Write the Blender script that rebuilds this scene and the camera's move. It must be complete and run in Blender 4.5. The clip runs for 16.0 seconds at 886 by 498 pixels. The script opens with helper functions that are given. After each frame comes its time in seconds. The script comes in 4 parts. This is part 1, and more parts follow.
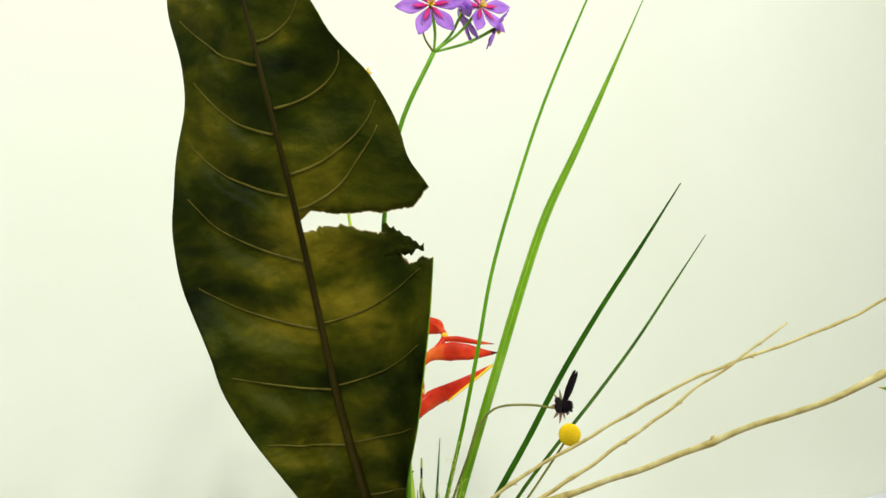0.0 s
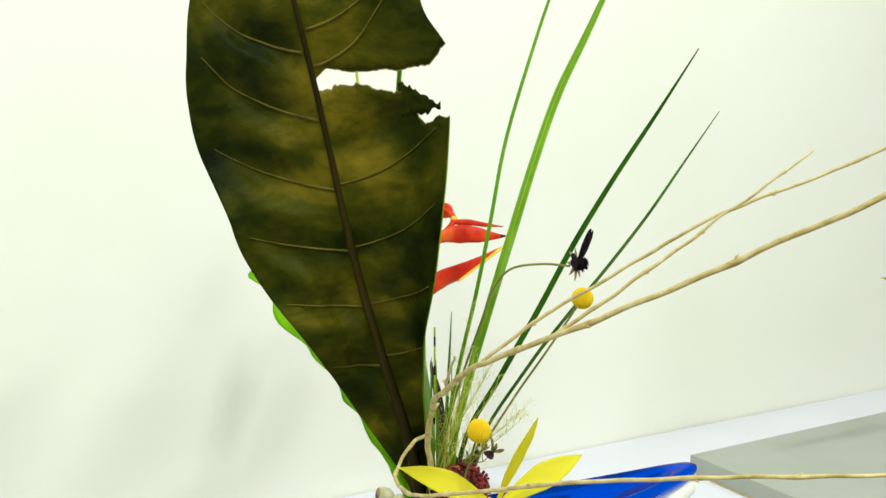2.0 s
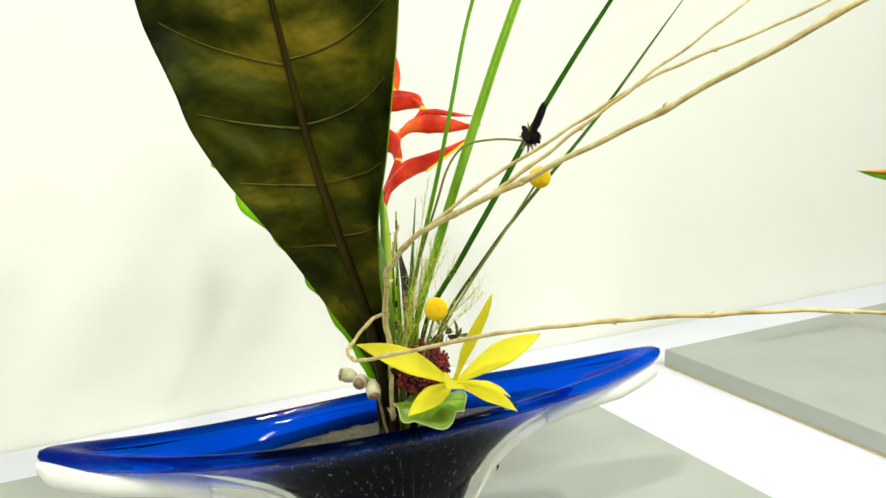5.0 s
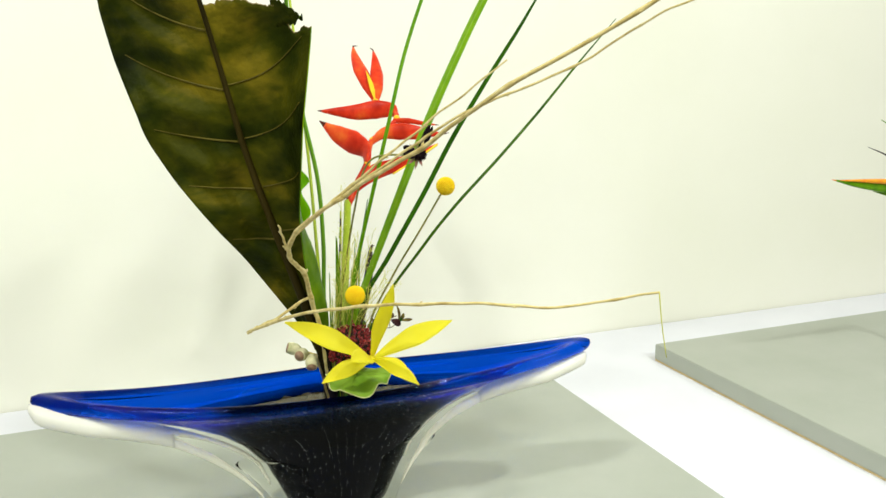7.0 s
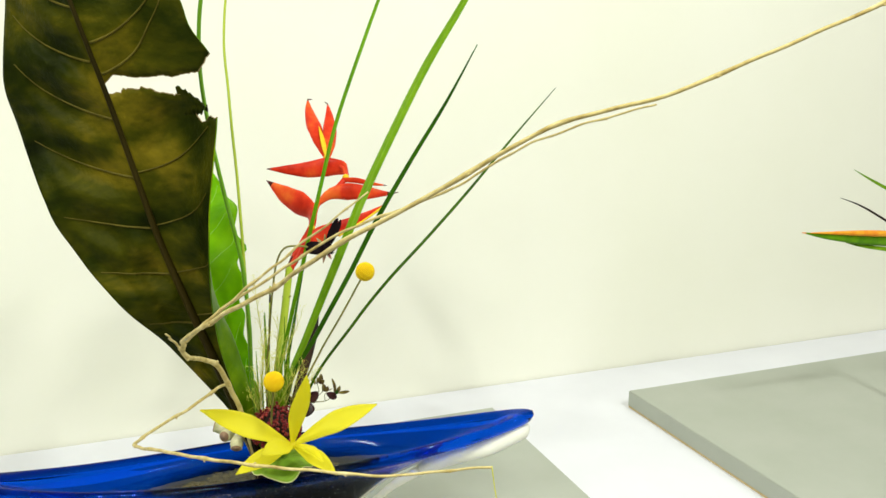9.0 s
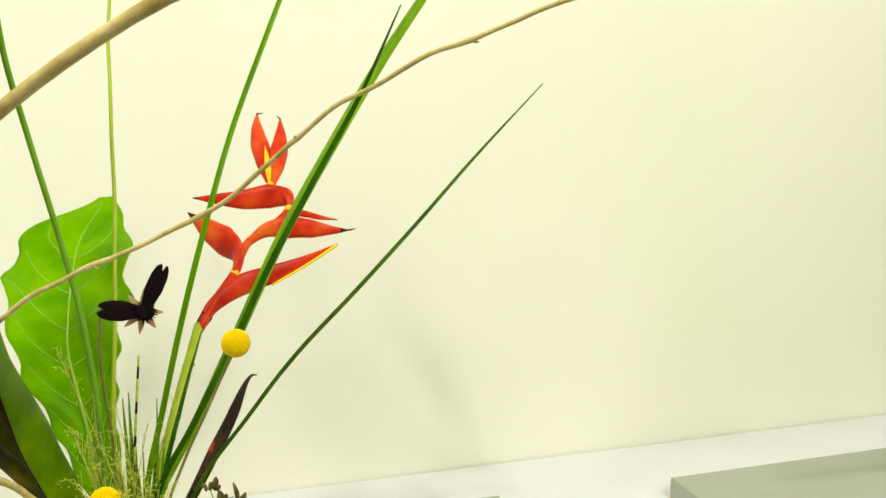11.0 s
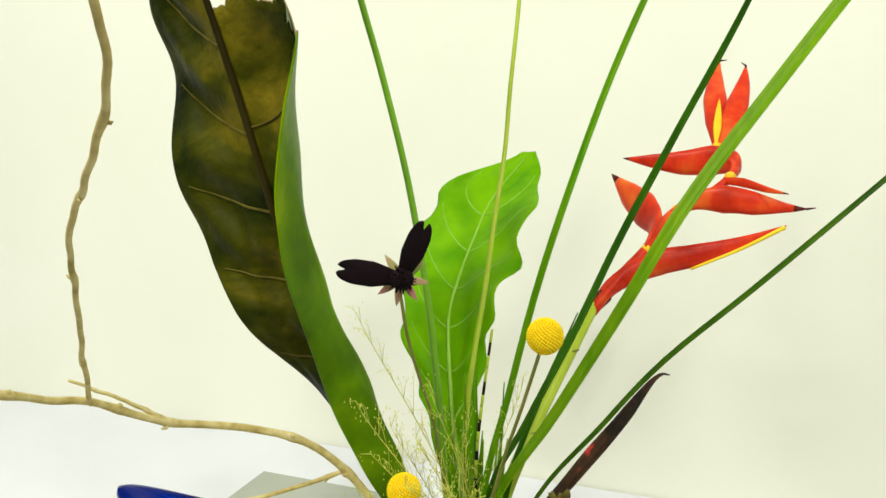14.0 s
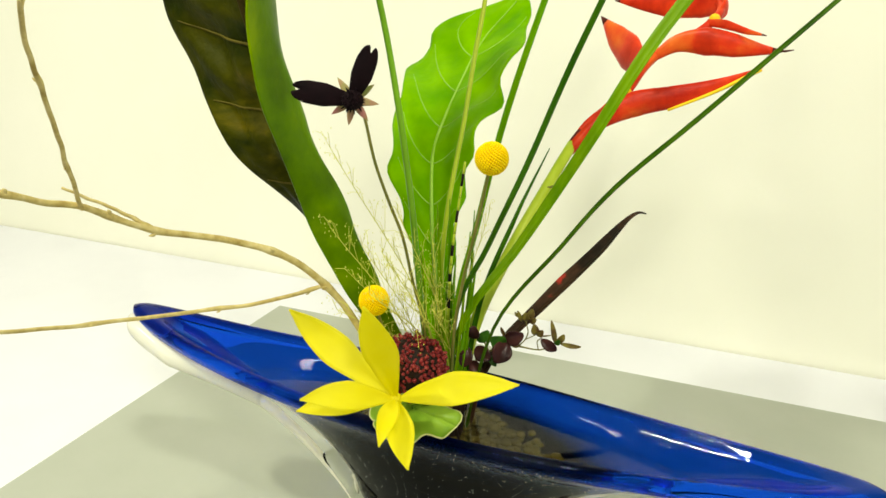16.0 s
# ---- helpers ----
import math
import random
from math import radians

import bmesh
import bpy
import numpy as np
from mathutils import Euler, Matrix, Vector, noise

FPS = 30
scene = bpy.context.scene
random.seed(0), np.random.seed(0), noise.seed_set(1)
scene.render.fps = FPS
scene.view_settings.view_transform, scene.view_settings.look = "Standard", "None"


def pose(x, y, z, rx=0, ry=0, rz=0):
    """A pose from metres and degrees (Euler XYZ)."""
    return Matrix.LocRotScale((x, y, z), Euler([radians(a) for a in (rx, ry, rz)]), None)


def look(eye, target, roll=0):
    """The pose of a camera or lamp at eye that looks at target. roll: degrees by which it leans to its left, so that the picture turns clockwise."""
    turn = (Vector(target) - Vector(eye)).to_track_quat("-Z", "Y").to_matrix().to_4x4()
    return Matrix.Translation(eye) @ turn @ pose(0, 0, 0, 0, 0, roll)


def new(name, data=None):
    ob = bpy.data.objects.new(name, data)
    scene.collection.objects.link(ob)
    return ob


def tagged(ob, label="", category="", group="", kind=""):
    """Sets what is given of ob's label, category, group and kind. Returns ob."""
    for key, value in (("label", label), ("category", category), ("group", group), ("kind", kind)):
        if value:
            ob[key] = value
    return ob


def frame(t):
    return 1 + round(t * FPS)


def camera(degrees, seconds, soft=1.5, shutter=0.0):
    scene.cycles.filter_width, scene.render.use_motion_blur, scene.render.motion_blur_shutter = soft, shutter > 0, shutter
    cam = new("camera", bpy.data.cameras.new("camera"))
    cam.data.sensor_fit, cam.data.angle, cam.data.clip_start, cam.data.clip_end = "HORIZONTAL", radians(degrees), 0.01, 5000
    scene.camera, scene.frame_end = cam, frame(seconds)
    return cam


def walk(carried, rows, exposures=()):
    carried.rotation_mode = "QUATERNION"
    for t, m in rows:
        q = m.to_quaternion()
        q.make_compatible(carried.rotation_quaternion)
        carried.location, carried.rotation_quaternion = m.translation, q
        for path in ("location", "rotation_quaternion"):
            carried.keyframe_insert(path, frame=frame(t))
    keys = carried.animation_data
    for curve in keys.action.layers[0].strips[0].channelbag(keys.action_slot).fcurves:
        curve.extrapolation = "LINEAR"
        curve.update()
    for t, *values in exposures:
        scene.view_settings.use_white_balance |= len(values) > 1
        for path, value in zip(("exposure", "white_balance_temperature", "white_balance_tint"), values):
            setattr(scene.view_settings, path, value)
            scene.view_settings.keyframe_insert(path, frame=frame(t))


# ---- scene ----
# camera path: seconds, place, turn in degrees
PATH = [
    (0, -0.3638, -0.8566, 0.6542, 90.32, 0.59, -27.31),
    (0.5, -0.3720, -0.8629, 0.6398, 89.38, 0.60, -27.40),
    (1, -0.3758, -0.8621, 0.6237, 88.13, 0.80, -27.32),
    (1.5, -0.3752, -0.8567, 0.6126, 86.49, 0.54, -27.33),
    (2, -0.3789, -0.8519, 0.6031, 84.67, 0.54, -27.37),
    (2.5, -0.3784, -0.8510, 0.5969, 82.82, 0.54, -27.35),
    (3, -0.3829, -0.8509, 0.5925, 81.38, 0.52, -27.32),
    (3.5, -0.3835, -0.8546, 0.5877, 80.41, 0.47, -27.27),
    (4, -0.3893, -0.8528, 0.5789, 79.53, 0.51, -27.25),
    (4.5, -0.3832, -0.8541, 0.5727, 78.80, 0.60, -27.28),
    (5, -0.3470, -0.8692, 0.5694, 78.68, 0.90, -27.78),
    (5.2, -0.3327, -0.8784, 0.5655, 78.80, 1.00, -28.61),
    (7.3, -0.2336, -1.1198, 0.6257, 77.99, 0.24, -20.74),
    (7.5, -0.2358, -1.1507, 0.6422, 78.05, 0.23, -20.56),
    (8, -0.2301, -1.1626, 0.6451, 78.05, 0.31, -20.22),
    (8.5, -0.1628, -1.1163, 0.6757, 78.07, 0.34, -20.15),
    (9, -0.1201, -1.0654, 0.6886, 78.15, 0.29, -20.18),
    (9.5, -0.0724, -1.0185, 0.6936, 78.38, 0.26, -20.03),
    (9.7, -0.0454, -0.9814, 0.6905, 78.68, 0.31, -19.83),
    (11.8, 0.1632, -0.7514, 0.6220, 81.95, 0.35, -7.64),
    (12, 0.1852, -0.7317, 0.6209, 81.95, 0.37, -4.42),
    (12.5, 0.2257, -0.7031, 0.6166, 82.26, 0.16, 5.23),
    (13, 0.2450, -0.6798, 0.6399, 82.27, 0.26, 13.89),
    (13.5, 0.2219, -0.6643, 0.6239, 82.02, 0.45, 18.92),
    (14, 0.2084, -0.6504, 0.6121, 79.62, 0.47, 21.35),
    (14.5, 0.2116, -0.6368, 0.6058, 75.57, 0.32, 22.57),
    (15, 0.2279, -0.6375, 0.6023, 72.82, 0.29, 23.14),
    (15.5, 0.2439, -0.6502, 0.6005, 71.15, 0.26, 23.31),
    (16, 0.2699, -0.6772, 0.6019, 69.83, 0.24, 23.79),
]
cam = camera(56.77, 16.0)
EXPOSURES = [(0, -0.24, 6400, 6), (1.5, -0.18, 6250, 7), (3.5, -0.05, 6150, 9), (5, -0.02, 6350, 10), (8, -0.09, 6500, 8), (9.5, -0.13, 6700, 7), (12, -0.25, 7600, 1), (13, -0.24, 7300, 2), (14.5, -0.14, 6550, 7), (16, -0.06, 7450, 3)]
walk(cam, [(t, pose(x, y, z, a, b, c)) for t, x, y, z, a, b, c in PATH], EXPOSURES)

# ---- light ----
world = bpy.data.worlds.new("world")
scene.world = world
world.use_nodes = True
world.node_tree.nodes["Background"].inputs[0].default_value = (1.0, 0.98, 0.94, 1)
world.node_tree.nodes["Background"].inputs[1].default_value = 0.35


def strip_light(place, target, size_x, size_y, watts, colour):
    data = bpy.data.lights.new("ceiling_strip", "AREA")
    data.shape, data.size, data.size_y, data.energy, data.color = "RECTANGLE", size_x, size_y, watts, colour
    ob = new("ceiling_strip", data)
    ob.matrix_world = look(place, target)
    return ob


# a row far back washes the wall, two small ones near the table give glints and soft shadows
for lx, watts in ((-2.0, 26), (-0.6, 22), (0.8, 22), (2.2, 31)):
    strip_light((lx, -2.7, 2.50), (lx * 0.7, 0.4, 0.35), 0.55, 0.30, watts, (0.98, 1.0, 0.955))
strip_light((-1.2, -1.15, 2.50), (0.0, 0.0, 0.2), 0.26, 0.10, 34, (0.98, 1.0, 0.94))
strip_light((1.1, -1.25, 2.50), (0.2, 0.0, 0.2), 0.26, 0.10, 32, (0.98, 1.0, 0.95))


# ---- materials ----
def material(name, base, rough=0.5, metal=0.0, coat=0.0, trans=0.0, ior=1.45, sub=0.0, spec=0.5):
    mat = bpy.data.materials.new(name)
    mat.use_nodes = True
    b = mat.node_tree.nodes["Principled BSDF"]
    b.inputs["Base Color"].default_value = (*base, 1)
    b.inputs["Roughness"].default_value = rough
    b.inputs["Metallic"].default_value = metal
    b.inputs["Coat Weight"].default_value = coat
    b.inputs["Coat Roughness"].default_value = 0.05
    b.inputs["Transmission Weight"].default_value = trans
    b.inputs["IOR"].default_value = ior
    b.inputs["Specular IOR Level"].default_value = spec
    if sub:
        b.inputs["Subsurface Weight"].default_value = sub
        b.inputs["Subsurface Radius"].default_value = (0.004, 0.004, 0.002)
    return mat


def ramp_noise(mat, stops, scale=40.0, detail=6.0, stretch=(1, 1, 1), distort=0.0, target="Base Color", space="Object", rough=0.55):
    """Drives an input with noise through a colour ramp. stops: (position, colour)."""
    nt = mat.node_tree
    co = nt.nodes.new("ShaderNodeTexCoord")
    mp = nt.nodes.new("ShaderNodeMapping")
    mp.inputs["Scale"].default_value = stretch
    nz = nt.nodes.new("ShaderNodeTexNoise")
    nz.inputs["Scale"].default_value, nz.inputs["Detail"].default_value = scale, detail
    nz.inputs["Distortion"].default_value, nz.inputs["Roughness"].default_value = distort, rough
    rp = nt.nodes.new("ShaderNodeValToRGB")
    while len(rp.color_ramp.elements) < len(stops):
        rp.color_ramp.elements.new(0.5)
    for el, (p, c) in zip(rp.color_ramp.elements, stops):
        el.position, el.color = p, (*c, 1)
    nt.links.new(co.outputs[space], mp.inputs[0])
    nt.links.new(mp.outputs[0], nz.inputs["Vector"])
    nt.links.new(nz.outputs[0], rp.inputs[0])
    nt.links.new(rp.outputs[0], nt.nodes["Principled BSDF"].inputs[target])
    return rp


def bumped(mat, scale, strength, distance=0.001, detail=4.0, stretch=(1, 1, 1)):
    nt = mat.node_tree
    co = nt.nodes.new("ShaderNodeTexCoord")
    mp = nt.nodes.new("ShaderNodeMapping")
    mp.inputs["Scale"].default_value = stretch
    nz = nt.nodes.new("ShaderNodeTexNoise")
    nz.inputs["Scale"].default_value, nz.inputs["Detail"].default_value = scale, detail
    bp = nt.nodes.new("ShaderNodeBump")
    bp.inputs["Strength"].default_value, bp.inputs["Distance"].default_value = strength, distance
    nt.links.new(co.outputs["Object"], mp.inputs[0])
    nt.links.new(mp.outputs[0], nz.inputs["Vector"])
    nt.links.new(nz.outputs[0], bp.inputs["Height"])
    nt.links.new(bp.outputs[0], nt.nodes["Principled BSDF"].inputs["Normal"])


def see_through(mat, colour, amount):
    """Lets light pass through a thin leaf or petal."""
    nt = mat.node_tree
    out, b = nt.nodes["Material Output"], nt.nodes["Principled BSDF"]
    tr = nt.nodes.new("ShaderNodeBsdfTranslucent")
    tr.inputs[0].default_value = (*colour, 1)
    mix = nt.nodes.new("ShaderNodeMixShader")
    mix.inputs[0].default_value = amount
    nt.links.new(b.outputs[0], mix.inputs[1])
    nt.links.new(tr.outputs[0], mix.inputs[2])
    nt.links.new(mix.outputs[0], out.inputs["Surface"])


def made(name, stops, scale=40.0, rough=0.5, coat=0.0, bump=None, glow=None, stretch=(1, 1, 1), spec=0.18, detail=6.0, distort=0.0):
    mat = material(name, stops[0][1], rough, coat=coat, spec=spec)
    ramp_noise(mat, stops, scale, detail, stretch, distort)
    if bump:
        bumped(mat, *bump)
    if glow:
        see_through(mat, *glow)
    return mat


WALL = made("cream wall paint", [(0.3, (0.86, 0.855, 0.72)), (0.7, (0.90, 0.89, 0.78))], 1.4, 0.85, bump=(260, 0.12, 0.0006))
# unseen room surfaces kept grey to cut fill light and reflections
ROOM = made("mid-grey room paint", [(0.3, (0.36, 0.36, 0.345)), (0.7, (0.40, 0.40, 0.385))], 1.0, 0.9)
FLOOR = made("mid-grey floor", [(0.3, (0.20, 0.19, 0.17)), (0.7, (0.26, 0.25, 0.22))], 5.0, 0.5)
TABLE = made("white table top", [(0.3, (0.77, 0.775, 0.83)), (0.7, (0.81, 0.815, 0.87))], 6.0, 0.5, bump=(500, 0.05, 0.0004))
BOARD = made("grey-green board paint", [(0.3, (0.40, 0.425, 0.36)), (0.7, (0.44, 0.46, 0.40))], 7.0, 0.42, bump=(380, 0.10, 0.0004))
SEAM = made("pale wood edge", [(0.3, (0.55, 0.42, 0.20)), (0.7, (0.66, 0.52, 0.28))], 60.0, 0.6)

# mottled pigment; sheen and shade of the swells also put into its colour bands
LEAF_FRONT = made("dark olive leaf face with painted sheen", [(0.33, (0.0025, 0.0045, 0.0005)), (0.46, (0.017, 0.023, 0.001)), (0.56, (0.050, 0.051, 0.002)), (0.74, (0.23, 0.17, 0.010))], 15.0, 0.5, bump=(170, 0.7, 0.0018), stretch=(0.62, 0.62, 1), spec=0.05, detail=14.0, distort=0.25)
LEAF_BACK = made("fresh green leaf back", [(0.32, (0.025, 0.066, 0.0008)), (0.5, (0.10, 0.215, 0.002)), (0.68, (0.26, 0.40, 0.004))], 12.0, 0.34, bump=(110, 0.3, 0.0015), glow=((0.20, 0.42, 0.01), 0.12), spec=0.1)
MIDRIB = made("brown midrib", [(0.3, (0.010, 0.008, 0.0015)), (0.7, (0.050, 0.036, 0.006))], 14.0, 0.5, stretch=(1, 1, 0.2), spec=0.06)
VEIN = made("ochre vein", [(0.3, (0.070, 0.058, 0.008)), (0.7, (0.14, 0.115, 0.018))], 60.0, 0.5, spec=0.08)
TORN = made("torn leaf rim", [(0.3, (0.22, 0.15, 0.06)), (0.7, (0.40, 0.30, 0.14))], 120.0, 0.7)
LEAF_BRIGHT = made("bright green leaf", [(0.3, (0.10, 0.34, 0.002)), (0.7, (0.27, 0.58, 0.005))], 26.0, 0.4, bump=(70, 0.5, 0.002), glow=((0.34, 0.68, 0.01), 0.3), spec=0.08)
LEAF_BRIGHT_RIB = made("pale green rib", [(0.3, (0.28, 0.52, 0.05)), (0.7, (0.38, 0.62, 0.10))], 60.0, 0.35)
GRASS_MID = made("green grass blade", [(0.3, (0.085, 0.26, 0.003)), (0.7, (0.18, 0.40, 0.006))], 60.0, 0.35, stretch=(1, 1, 0.1), glow=((0.2, 0.5, 0.03), 0.15))
GRASS_LIGHT = made("light green grass blade", [(0.3, (0.12, 0.27, 0.003)), (0.7, (0.21, 0.38, 0.006))], 60.0, 0.35, stretch=(1, 1, 0.1), glow=((0.3, 0.6, 0.03), 0.15))
GRASS_DARK = made("dark green grass blade", [(0.3, (0.014, 0.070, 0.002)), (0.7, (0.042, 0.145, 0.003))], 60.0, 0.35, stretch=(1, 1, 0.1))
GRASS_OLIVE = made("olive grass blade", [(0.3, (0.022, 0.070, 0.002)), (0.7, (0.060, 0.14, 0.004))], 60.0, 0.4, stretch=(1, 1, 0.1))
STEM_GREEN = made("green stem", [(0.3, (0.14, 0.33, 0.02)), (0.7, (0.22, 0.45, 0.035))], 50.0, 0.35, stretch=(1, 1, 0.15))
STEM_PALE = made("pale yellow-green stem", [(0.3, (0.36, 0.48, 0.03)), (0.7, (0.50, 0.60, 0.06))], 40.0, 0.35, stretch=(1, 1, 0.15))
STEM_OLIVE = made("olive brown stem", [(0.3, (0.15, 0.17, 0.03)), (0.7, (0.30, 0.27, 0.07))], 60.0, 0.5, stretch=(1, 1, 0.2))
RED = made("scarlet bract", [(0.30, (0.42, 0.012, 0.006)), (0.50, (0.80, 0.050, 0.016)), (0.68, (0.92, 0.19, 0.03))], 22.0, 0.32, bump=(160, 0.15, 0.0008), glow=((0.85, 0.08, 0.02), 0.18))
RED_YELLOW = made("yellow bract base", [(0.3, (0.86, 0.52, 0.02)), (0.7, (0.90, 0.68, 0.04))], 40.0, 0.35)
RED_DARK = made("maroon bract tip", [(0.3, (0.06, 0.012, 0.010)), (0.7, (0.16, 0.02, 0.014))], 60.0, 0.4)
YELLOW = made("clear yellow petal", [(0.3, (0.90, 0.81, 0.04)), (0.7, (0.94, 0.87, 0.08))], 26.0, 0.45, bump=(120, 0.15, 0.0006, 4.0, (1, 1, 1)), glow=((0.99, 0.95, 0.12), 0.6))
BALL = made("yellow button floret", [(0.3, (0.86, 0.56, 0.008)), (0.7, (0.93, 0.72, 0.015))], 300.0, 0.6)
BALL_CORE = made("ochre button core", [(0.3, (0.62, 0.32, 0.008)), (0.7, (0.74, 0.44, 0.012))], 300.0, 0.7)
BLACK = made("velvet black petal", [(0.3, (0.003, 0.001, 0.002)), (0.7, (0.010, 0.002, 0.004))], 80.0, 0.75, spec=0.15)
SEPAL = made("pink-green sepal", [(0.35, (0.32, 0.36, 0.10)), (0.65, (0.50, 0.20, 0.18))], 90.0, 0.5)
BARK = made("pale grey-brown bark", [(0.3, (0.40, 0.29, 0.085)), (0.5, (0.62, 0.50, 0.20)), (0.72, (0.76, 0.66, 0.34))], 90.0, 0.7, bump=(260, 0.5, 0.0012))
NUT = made("grey-green gum nut", [(0.3, (0.46, 0.47, 0.22)), (0.6, (0.74, 0.70, 0.44))], 90.0, 0.55, bump=(200, 0.4, 0.001))
NUT_IN = made("pink-brown nut mouth", [(0.3, (0.30, 0.18, 0.11)), (0.7, (0.46, 0.30, 0.19))], 140.0, 0.7)
BERRY = made("dark red berry", [(0.3, (0.09, 0.010, 0.012)), (0.55, (0.22, 0.022, 0.022)), (0.75, (0.50, 0.12, 0.09))], 160.0, 0.3)
BERRY_DARK = made("near-black sprig", [(0.3, (0.012, 0.008, 0.006)), (0.7, (0.03, 0.016, 0.010))], 80.0, 0.6)
PLUM = made("plum-brown leaf", [(0.3, (0.020, 0.007, 0.008)), (0.7, (0.075, 0.025, 0.022))], 60.0, 0.28)
PLUM_STEM = made("olive twig", [(0.3, (0.13, 0.13, 0.03)), (0.7, (0.22, 0.19, 0.06))], 80.0, 0.5)
GALAX = made("yellow-green round leaf", [(0.3, (0.20, 0.40, 0.03)), (0.7, (0.34, 0.54, 0.06))], 40.0, 0.3, bump=(60, 0.3, 0.002), glow=((0.4, 0.6, 0.05), 0.2))
GALAX_RIM = made("cream leaf rim", [(0.3, (0.60, 0.62, 0.24)), (0.7, (0.70, 0.72, 0.36))], 60.0, 0.4)
DARK_BRACT = made("black-brown bract", [(0.42, (0.014, 0.009, 0.005)), (0.58, (0.060, 0.028, 0.014)), (0.64, (0.45, 0.035, 0.025))], 24.0, 0.4)
PURPLE = made("violet petal", [(0.3, (0.38, 0.13, 0.64)), (0.7, (0.60, 0.28, 0.80))], 60.0, 0.45, glow=((0.5, 0.25, 0.85), 0.3))
MAGENTA = made("magenta petal base", [(0.3, (0.50, 0.010, 0.14)), (0.7, (0.66, 0.04, 0.26))], 80.0, 0.45)
SPRAY = made("pale straw-green grass spray", [(0.3, (0.58, 0.60, 0.08)), (0.7, (0.82, 0.80, 0.18))], 120.0, 0.6)
PEBBLE = made("brown pebble", [(0.3, (0.034, 0.027, 0.006)), (0.7, (0.085, 0.066, 0.014))], 60.0, 0.7, spec=0.05)
KENZAN = material("dark brass", (0.03, 0.028, 0.02), 0.5, metal=0.6)
ORANGE = made("orange bract ridge", [(0.3, (0.80, 0.24, 0.02)), (0.7, (0.88, 0.40, 0.03))], 40.0, 0.4)

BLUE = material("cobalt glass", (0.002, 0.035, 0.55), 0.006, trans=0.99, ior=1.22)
# tint put in by place, for light lost in thick glass and refracted light:
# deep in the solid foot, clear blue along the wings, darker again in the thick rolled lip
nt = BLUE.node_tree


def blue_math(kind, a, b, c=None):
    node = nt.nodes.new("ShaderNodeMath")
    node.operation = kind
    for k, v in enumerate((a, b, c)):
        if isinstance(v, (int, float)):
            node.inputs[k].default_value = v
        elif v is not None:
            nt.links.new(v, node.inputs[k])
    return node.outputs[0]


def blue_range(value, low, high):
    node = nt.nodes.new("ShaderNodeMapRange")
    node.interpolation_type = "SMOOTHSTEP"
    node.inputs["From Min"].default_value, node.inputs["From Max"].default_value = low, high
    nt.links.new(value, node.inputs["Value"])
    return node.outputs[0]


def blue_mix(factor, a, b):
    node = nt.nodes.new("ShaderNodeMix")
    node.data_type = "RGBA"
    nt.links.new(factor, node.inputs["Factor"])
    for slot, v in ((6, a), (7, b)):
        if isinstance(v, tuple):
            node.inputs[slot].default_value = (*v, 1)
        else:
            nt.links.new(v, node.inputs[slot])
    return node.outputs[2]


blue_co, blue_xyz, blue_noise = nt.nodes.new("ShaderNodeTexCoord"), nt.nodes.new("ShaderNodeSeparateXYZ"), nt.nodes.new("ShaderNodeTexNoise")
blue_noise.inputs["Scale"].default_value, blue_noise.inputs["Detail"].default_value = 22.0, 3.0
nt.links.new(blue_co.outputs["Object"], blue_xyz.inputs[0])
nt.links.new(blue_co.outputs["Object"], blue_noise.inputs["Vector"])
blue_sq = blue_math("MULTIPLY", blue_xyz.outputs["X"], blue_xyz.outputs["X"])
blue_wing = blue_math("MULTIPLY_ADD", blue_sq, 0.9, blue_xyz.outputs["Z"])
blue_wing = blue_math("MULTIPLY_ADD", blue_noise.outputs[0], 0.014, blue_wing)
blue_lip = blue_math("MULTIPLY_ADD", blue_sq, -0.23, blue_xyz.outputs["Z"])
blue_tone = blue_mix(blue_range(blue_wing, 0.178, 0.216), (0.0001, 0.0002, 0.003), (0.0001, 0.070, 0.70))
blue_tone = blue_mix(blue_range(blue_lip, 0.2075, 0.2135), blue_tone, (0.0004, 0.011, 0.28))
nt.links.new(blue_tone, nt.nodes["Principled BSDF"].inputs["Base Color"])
bumped(BLUE, 16, 0.06, 0.002, 1.0)
CLEAR = material("clear casing glass", (0.97, 0.975, 0.94), 0.005, trans=1.0, ior=1.07)
WATER = material("water", (0.96, 0.98, 1.0), 0.0, trans=1.0, ior=1.25)
# stands in for white surroundings refracted by the clear casing
CREAM = material("cream refracted-light glass", (0.96, 0.945, 0.82), 0.10, trans=0.0, ior=1.3)
see_through(CREAM, (0.99, 0.98, 0.88), 0.3)
SEED = material("air bubble", (0.55, 0.62, 0.68), 0.3)


